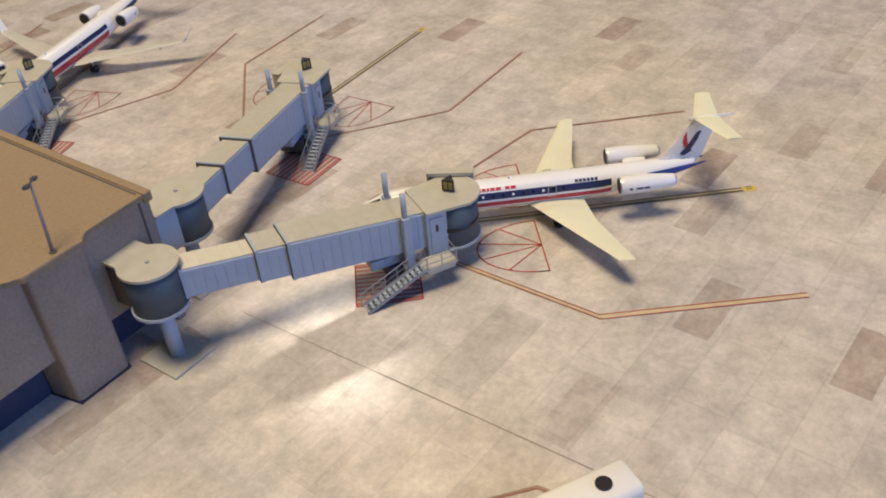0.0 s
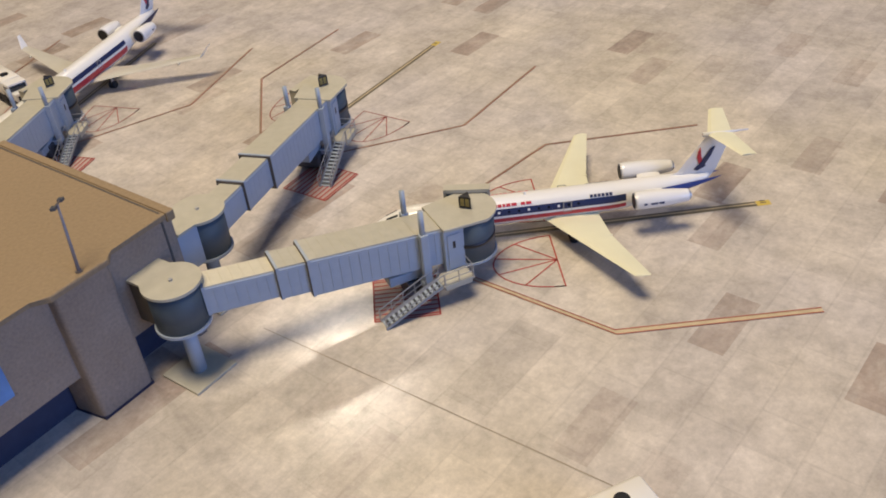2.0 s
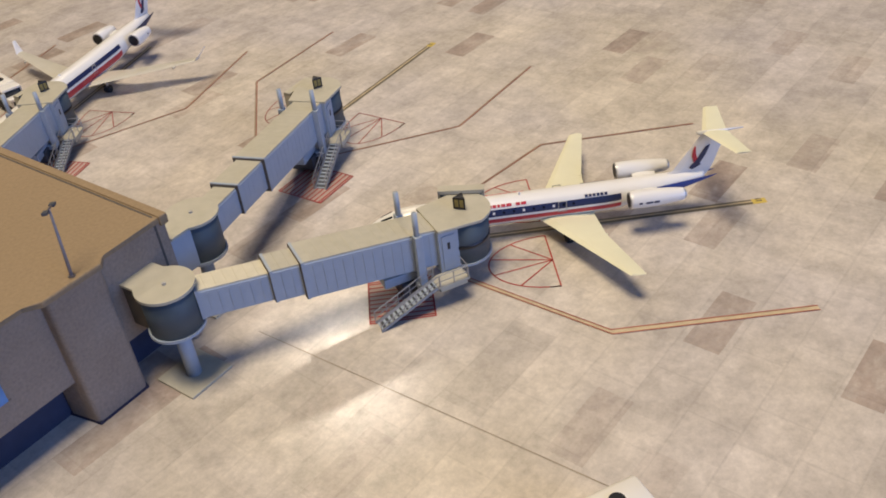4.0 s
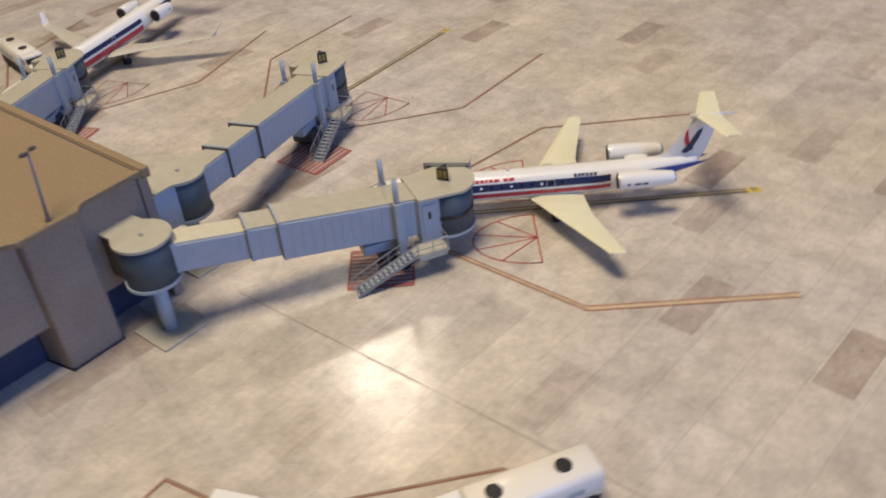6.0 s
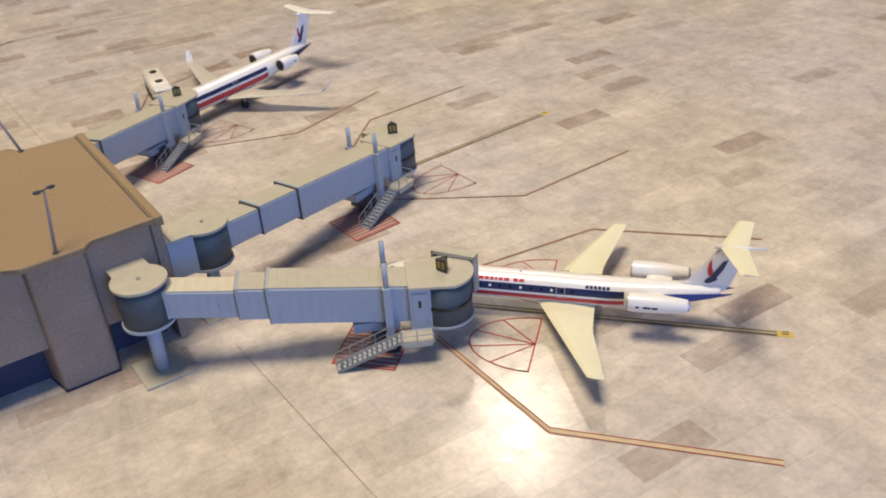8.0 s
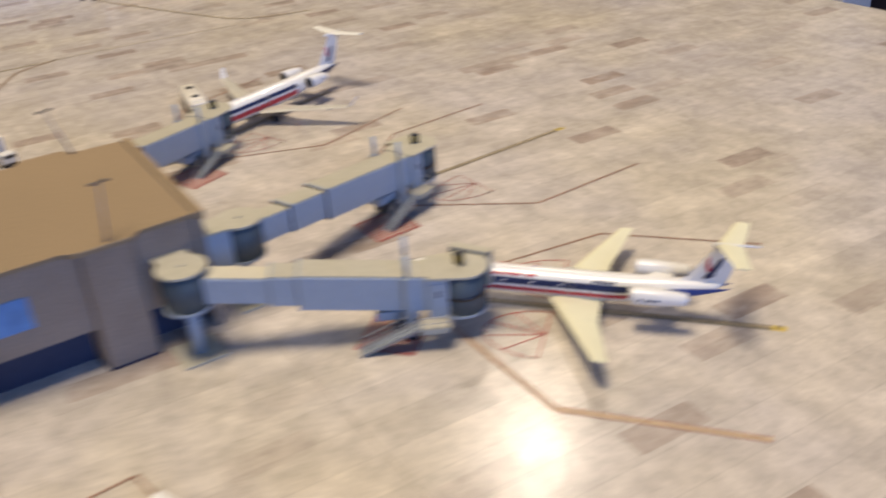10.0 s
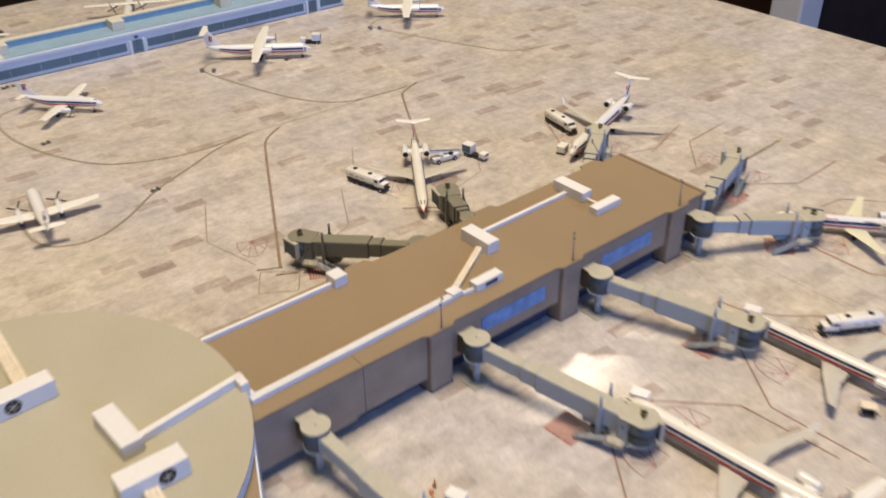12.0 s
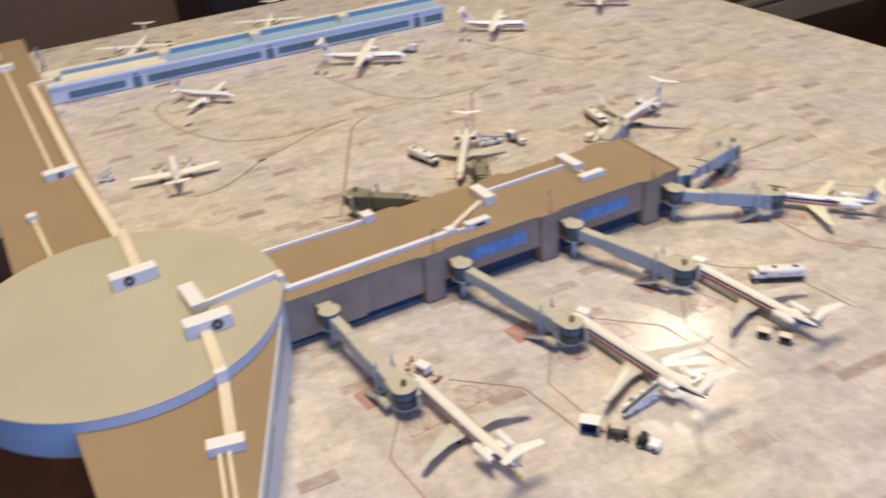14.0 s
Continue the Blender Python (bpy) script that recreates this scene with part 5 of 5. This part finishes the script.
def tow_tractor(x, y, turn, label="white baggage tractor with a black seat deck", paint="skin"):
    t = thing("tow_tractor", x, y, 0, turn, label, "tow tractor", "tow tractors")
    part("bonnet", boxed(0.02, 0.44, -0.22, 0.22, 0.10, 0.36, bevel=0.04), paint, t, "painted bonnet")
    part("deck", boxed(-0.44, 0.04, -0.22, 0.22, 0.10, 0.22, bevel=0.02), "black", t)
    part("seat", boxed(-0.34, -0.12, -0.18, 0.18, 0.22, 0.40, bevel=0.03), "rubber", t, "black seat")
    part("hose_drum", tubed((-0.22, -0.2, 0.40), (-0.22, 0.2, 0.40), 0.16, seg=16), "rubber", t, "dark hose drum", True)
    part("steering_post", tubed((-0.02, 0.05, 0.2), (-0.08, 0.05, 0.48), 0.016, seg=6), "black", t)
    part("beacon_pole", tubed((-0.40, -0.16, 0.2), (-0.40, -0.16, 0.62), 0.02, seg=6), "black", t)
    wheel_pair(t, -0.28, 0.2, 0.12)
    wheel_pair(t, 0.26, 0.2, 0.12)
    return t


def power_unit(x, y, turn, label="small white ground power unit beside the nose", paint="skin"):
    t = thing("ground_power_unit", x, y, 0, turn, label, "power unit", "ground power units")
    wide = 0.32 if paint == "skin" else 0.17
    part("casing", boxed(-wide, wide, -0.22, 0.22, 0.12, 0.48 if paint == "skin" else 0.42, bevel=0.03), paint, t)
    part("chassis", boxed(0.02 - wide, wide - 0.02, -0.20, 0.20, 0.08, 0.13), "black", t)
    part("vent", boxed(0.1 - wide, wide - 0.1, -0.228, -0.218, 0.2, 0.36), "black", t, "dark vent")
    part("tow_bar", boxed(wide - 0.02, wide + 0.3, -0.015, 0.015, 0.09, 0.12), "black", t)
    wheel_pair(t, 0.10 - wide, 0.18, 0.08)
    wheel_pair(t, wide - 0.10, 0.18, 0.08)
    return t


def box_truck(x, y, turn):
    """A small truck with a pale blue box body on a dark frame and a white cab, nose along +x."""
    t = thing("catering_truck", x, y, 0, turn, "white cab truck with a pale boxed body", "truck")
    t.scale = (0.82,) * 3
    part("chassis", boxed(-0.75, 0.85, -0.2, 0.2, 0.12, 0.28), "black", t)
    part("box_body", boxed(-0.80, -0.10, -0.30, 0.30, 0.30, 0.86, bevel=0.02), "skin", t, "white box body")
    part("box_door", boxed(-0.806, -0.79, -0.26, 0.26, 0.34, 0.80), "navy", t)
    part("cab", boxed(0.46, 0.92, -0.26, 0.26, 0.16, 0.52, bevel=0.05), "skin", t, "white cab")
    part("windscreen", boxed(0.908, 0.926, -0.2, 0.2, 0.36, 0.48), "glass", t)
    wheel_pair(t, -0.5, 0.22, 0.13)
    wheel_pair(t, 0.66, 0.22, 0.13)
    for side in (-1, 1):
        part("side_panel", boxed(-0.76, -0.14, side * 0.302 - 0.008, side * 0.302 + 0.008, 0.34, 0.82), "far_glass" if side < 0 else "far_wall", t)
    return t


def stair_truck(x, y, turn):
    """A pale truck carrying a sloping flight of boarding steps."""
    t = thing("stair_truck", x, y, 0, turn, "pale blue and white boarding-stair truck", "stair truck", "stair trucks")
    t.scale = (0.8,) * 3
    part("body", boxed(-0.6, 0.6, -0.24, 0.24, 0.12, 0.32, bevel=0.02), "skin", t)
    part("cab", boxed(0.22, 0.6, -0.24, 0.24, 0.32, 0.58, bevel=0.03), "skin", t)
    part("cab_window", boxed(0.588, 0.606, -0.19, 0.19, 0.40, 0.52), "glass", t)
    st = bmesh.new()
    for k in range(9):
        box(st, -0.62 + 0.13 * k, -0.49 + 0.13 * k, -0.17, 0.17, 0.30 + 0.075 * k, 0.345 + 0.075 * k)
    part("steps", st, "far_glass", t, "dark steps")
    for side in (-1, 1):
        part("side_panel", prism_side([(-0.66, 0.26), (0.6, 0.95), (0.6, 1.15), (-0.66, 0.46)], side * 0.18), "skin", t, "white side panel")
    wheel_pair(t, -0.38, 0.2, 0.12)
    wheel_pair(t, 0.38, 0.2, 0.12)
    return t


def prism_side(outline, y):
    b = bmesh.new()
    a = [b.verts.new((x, y - 0.015, z)) for x, z in outline]
    c = [b.verts.new((x, y + 0.015, z)) for x, z in outline]
    b.faces.new(a), b.faces.new(c[::-1])
    for k in range(len(a)):
        b.faces.new((a[k], a[(k + 1) % len(a)], c[(k + 1) % len(a)], c[k]))
    return b


def tow_bar(x, y, turn):
    t = thing("tow_bar", x, y, 0, turn, "dull orange aircraft tow bar lying on the apron", "tow bar", "tow bars")
    t.scale = (0.8,) * 3
    part("bar", tubed((-0.4, 0, 0.09), (0.4, 0, 0.07), 0.03, seg=8), "orange", t)
    part("head", boxed(0.34, 0.5, -0.09, 0.09, 0.03, 0.12, bevel=0.015), "orange", t)
    wheel_pair(t, -0.05, 0.08, 0.06)
    return t


def chock_stand(x, y):
    t = thing("marker_post", x, y, 0, 20, "small orange marker post on the apron", "marker", "marker posts")
    part("base", boxed(-0.06, 0.06, -0.06, 0.06, 0, 0.03), "rubber", t)
    part("post", tubed((0, 0, 0.03), (0, 0, 0.32), 0.035, 0.015, seg=8), "orange", t)
    part("cross_bar", boxed(-0.09, 0.09, -0.02, 0.02, 0.17, 0.21, bevel=0.008), "orange", t)
    return t


fuel_truck(-6.64, 13.79, -75.6)
fuel_truck(5.33, 12.3, -99.1)
fuel_truck(0.62, -7.4, 150.6)
belt_loader(-10.1, -10.87, 6.9)
belt_loader(-2.12, 13.53, 170.1)
baggage_cart(-12.63, -11.01, -45.9, "white roofed baggage cart with a dark blue side")
baggage_dolly(-11.97, -11.85, -45.9)
tow_tractor(-11.35, -12.86, -59.8)
baggage_cart(-3.04, -10.33, -57.9, "small beige baggage cart with a dark opening", 0.4, 0.7, "strip")
baggage_cart(-2.57, -11.09, -57.9, "small beige baggage cart with a dark opening", 0.4, 0.7, "strip")
box_truck(-0.65, 12.81, -75.4)
power_unit(3.21, 10.21, 20.6)
power_unit(-16.28, -4.39, -67.9)
power_unit(4.64, -0.74, -40.5, "dark slate ground power unit behind a boarding bridge", "machine")
power_unit(-8.49, -4.98, -67.8)
power_unit(-1.4, -4.62, -67.7)
power_unit(-13.95, 48.7, 15.0, "dark slate ground power unit at a turboprop's wing tip", "machine")
stair_truck(-24.1, 23.4, -15.0)
stair_truck(-24.45, 53.0, 102.2)
stair_truck(-24.4, 49.4, 80.9)
box_truck(2.03, 33.03, 140.6)
tow_bar(-16.75, -3.85, 61.4)
tow_bar(-16.15, -5.2, 21.2)
chock_stand(-16.35, -3.42)
chock_stand(-16.02, -5.22)

def wheel_chock(x, y, turn):
    """A pair of dark ribbed wheel chocks on a small flat plate."""
    t = thing("wheel_chock", x, y, 0, turn, "dark olive wheel chocks lying on the apron", "wheel chock", "wheel chocks")
    t.scale = (0.8,) * 3
    part("plate", boxed(-0.30, 0.30, -0.14, 0.14, 0.02, 0.05, bevel=0.008), "olive_print", t)
    for px in (-0.2, 0.2):
        b = bmesh.new()
        loft(b, [[(px - 0.10, y_, 0.0), (px + 0.10, y_, 0.0), (px + 0.03, y_, 0.16), (px - 0.03, y_, 0.16)] for y_ in (-0.15, 0.15)])
        part("wedge", b, "post", t, "dark wedge")
    return t


for px, py, turn in ((-6.07, 33.26, 71.5), (-5.49, 32.75, 60.8), (-0.8, 31.43, 18.6), (6.82, 32.8, 72.4), (7.33, 32.39, 61.7), (-17.38, 29.15, 13.3), (-15.0, 20.29, 9.2), (-17.25, 38.75, 5.0), (-16.65, 38.7, 20.0), (-16.05, 38.65, -10.0)):
    wheel_chock(px, py, turn)
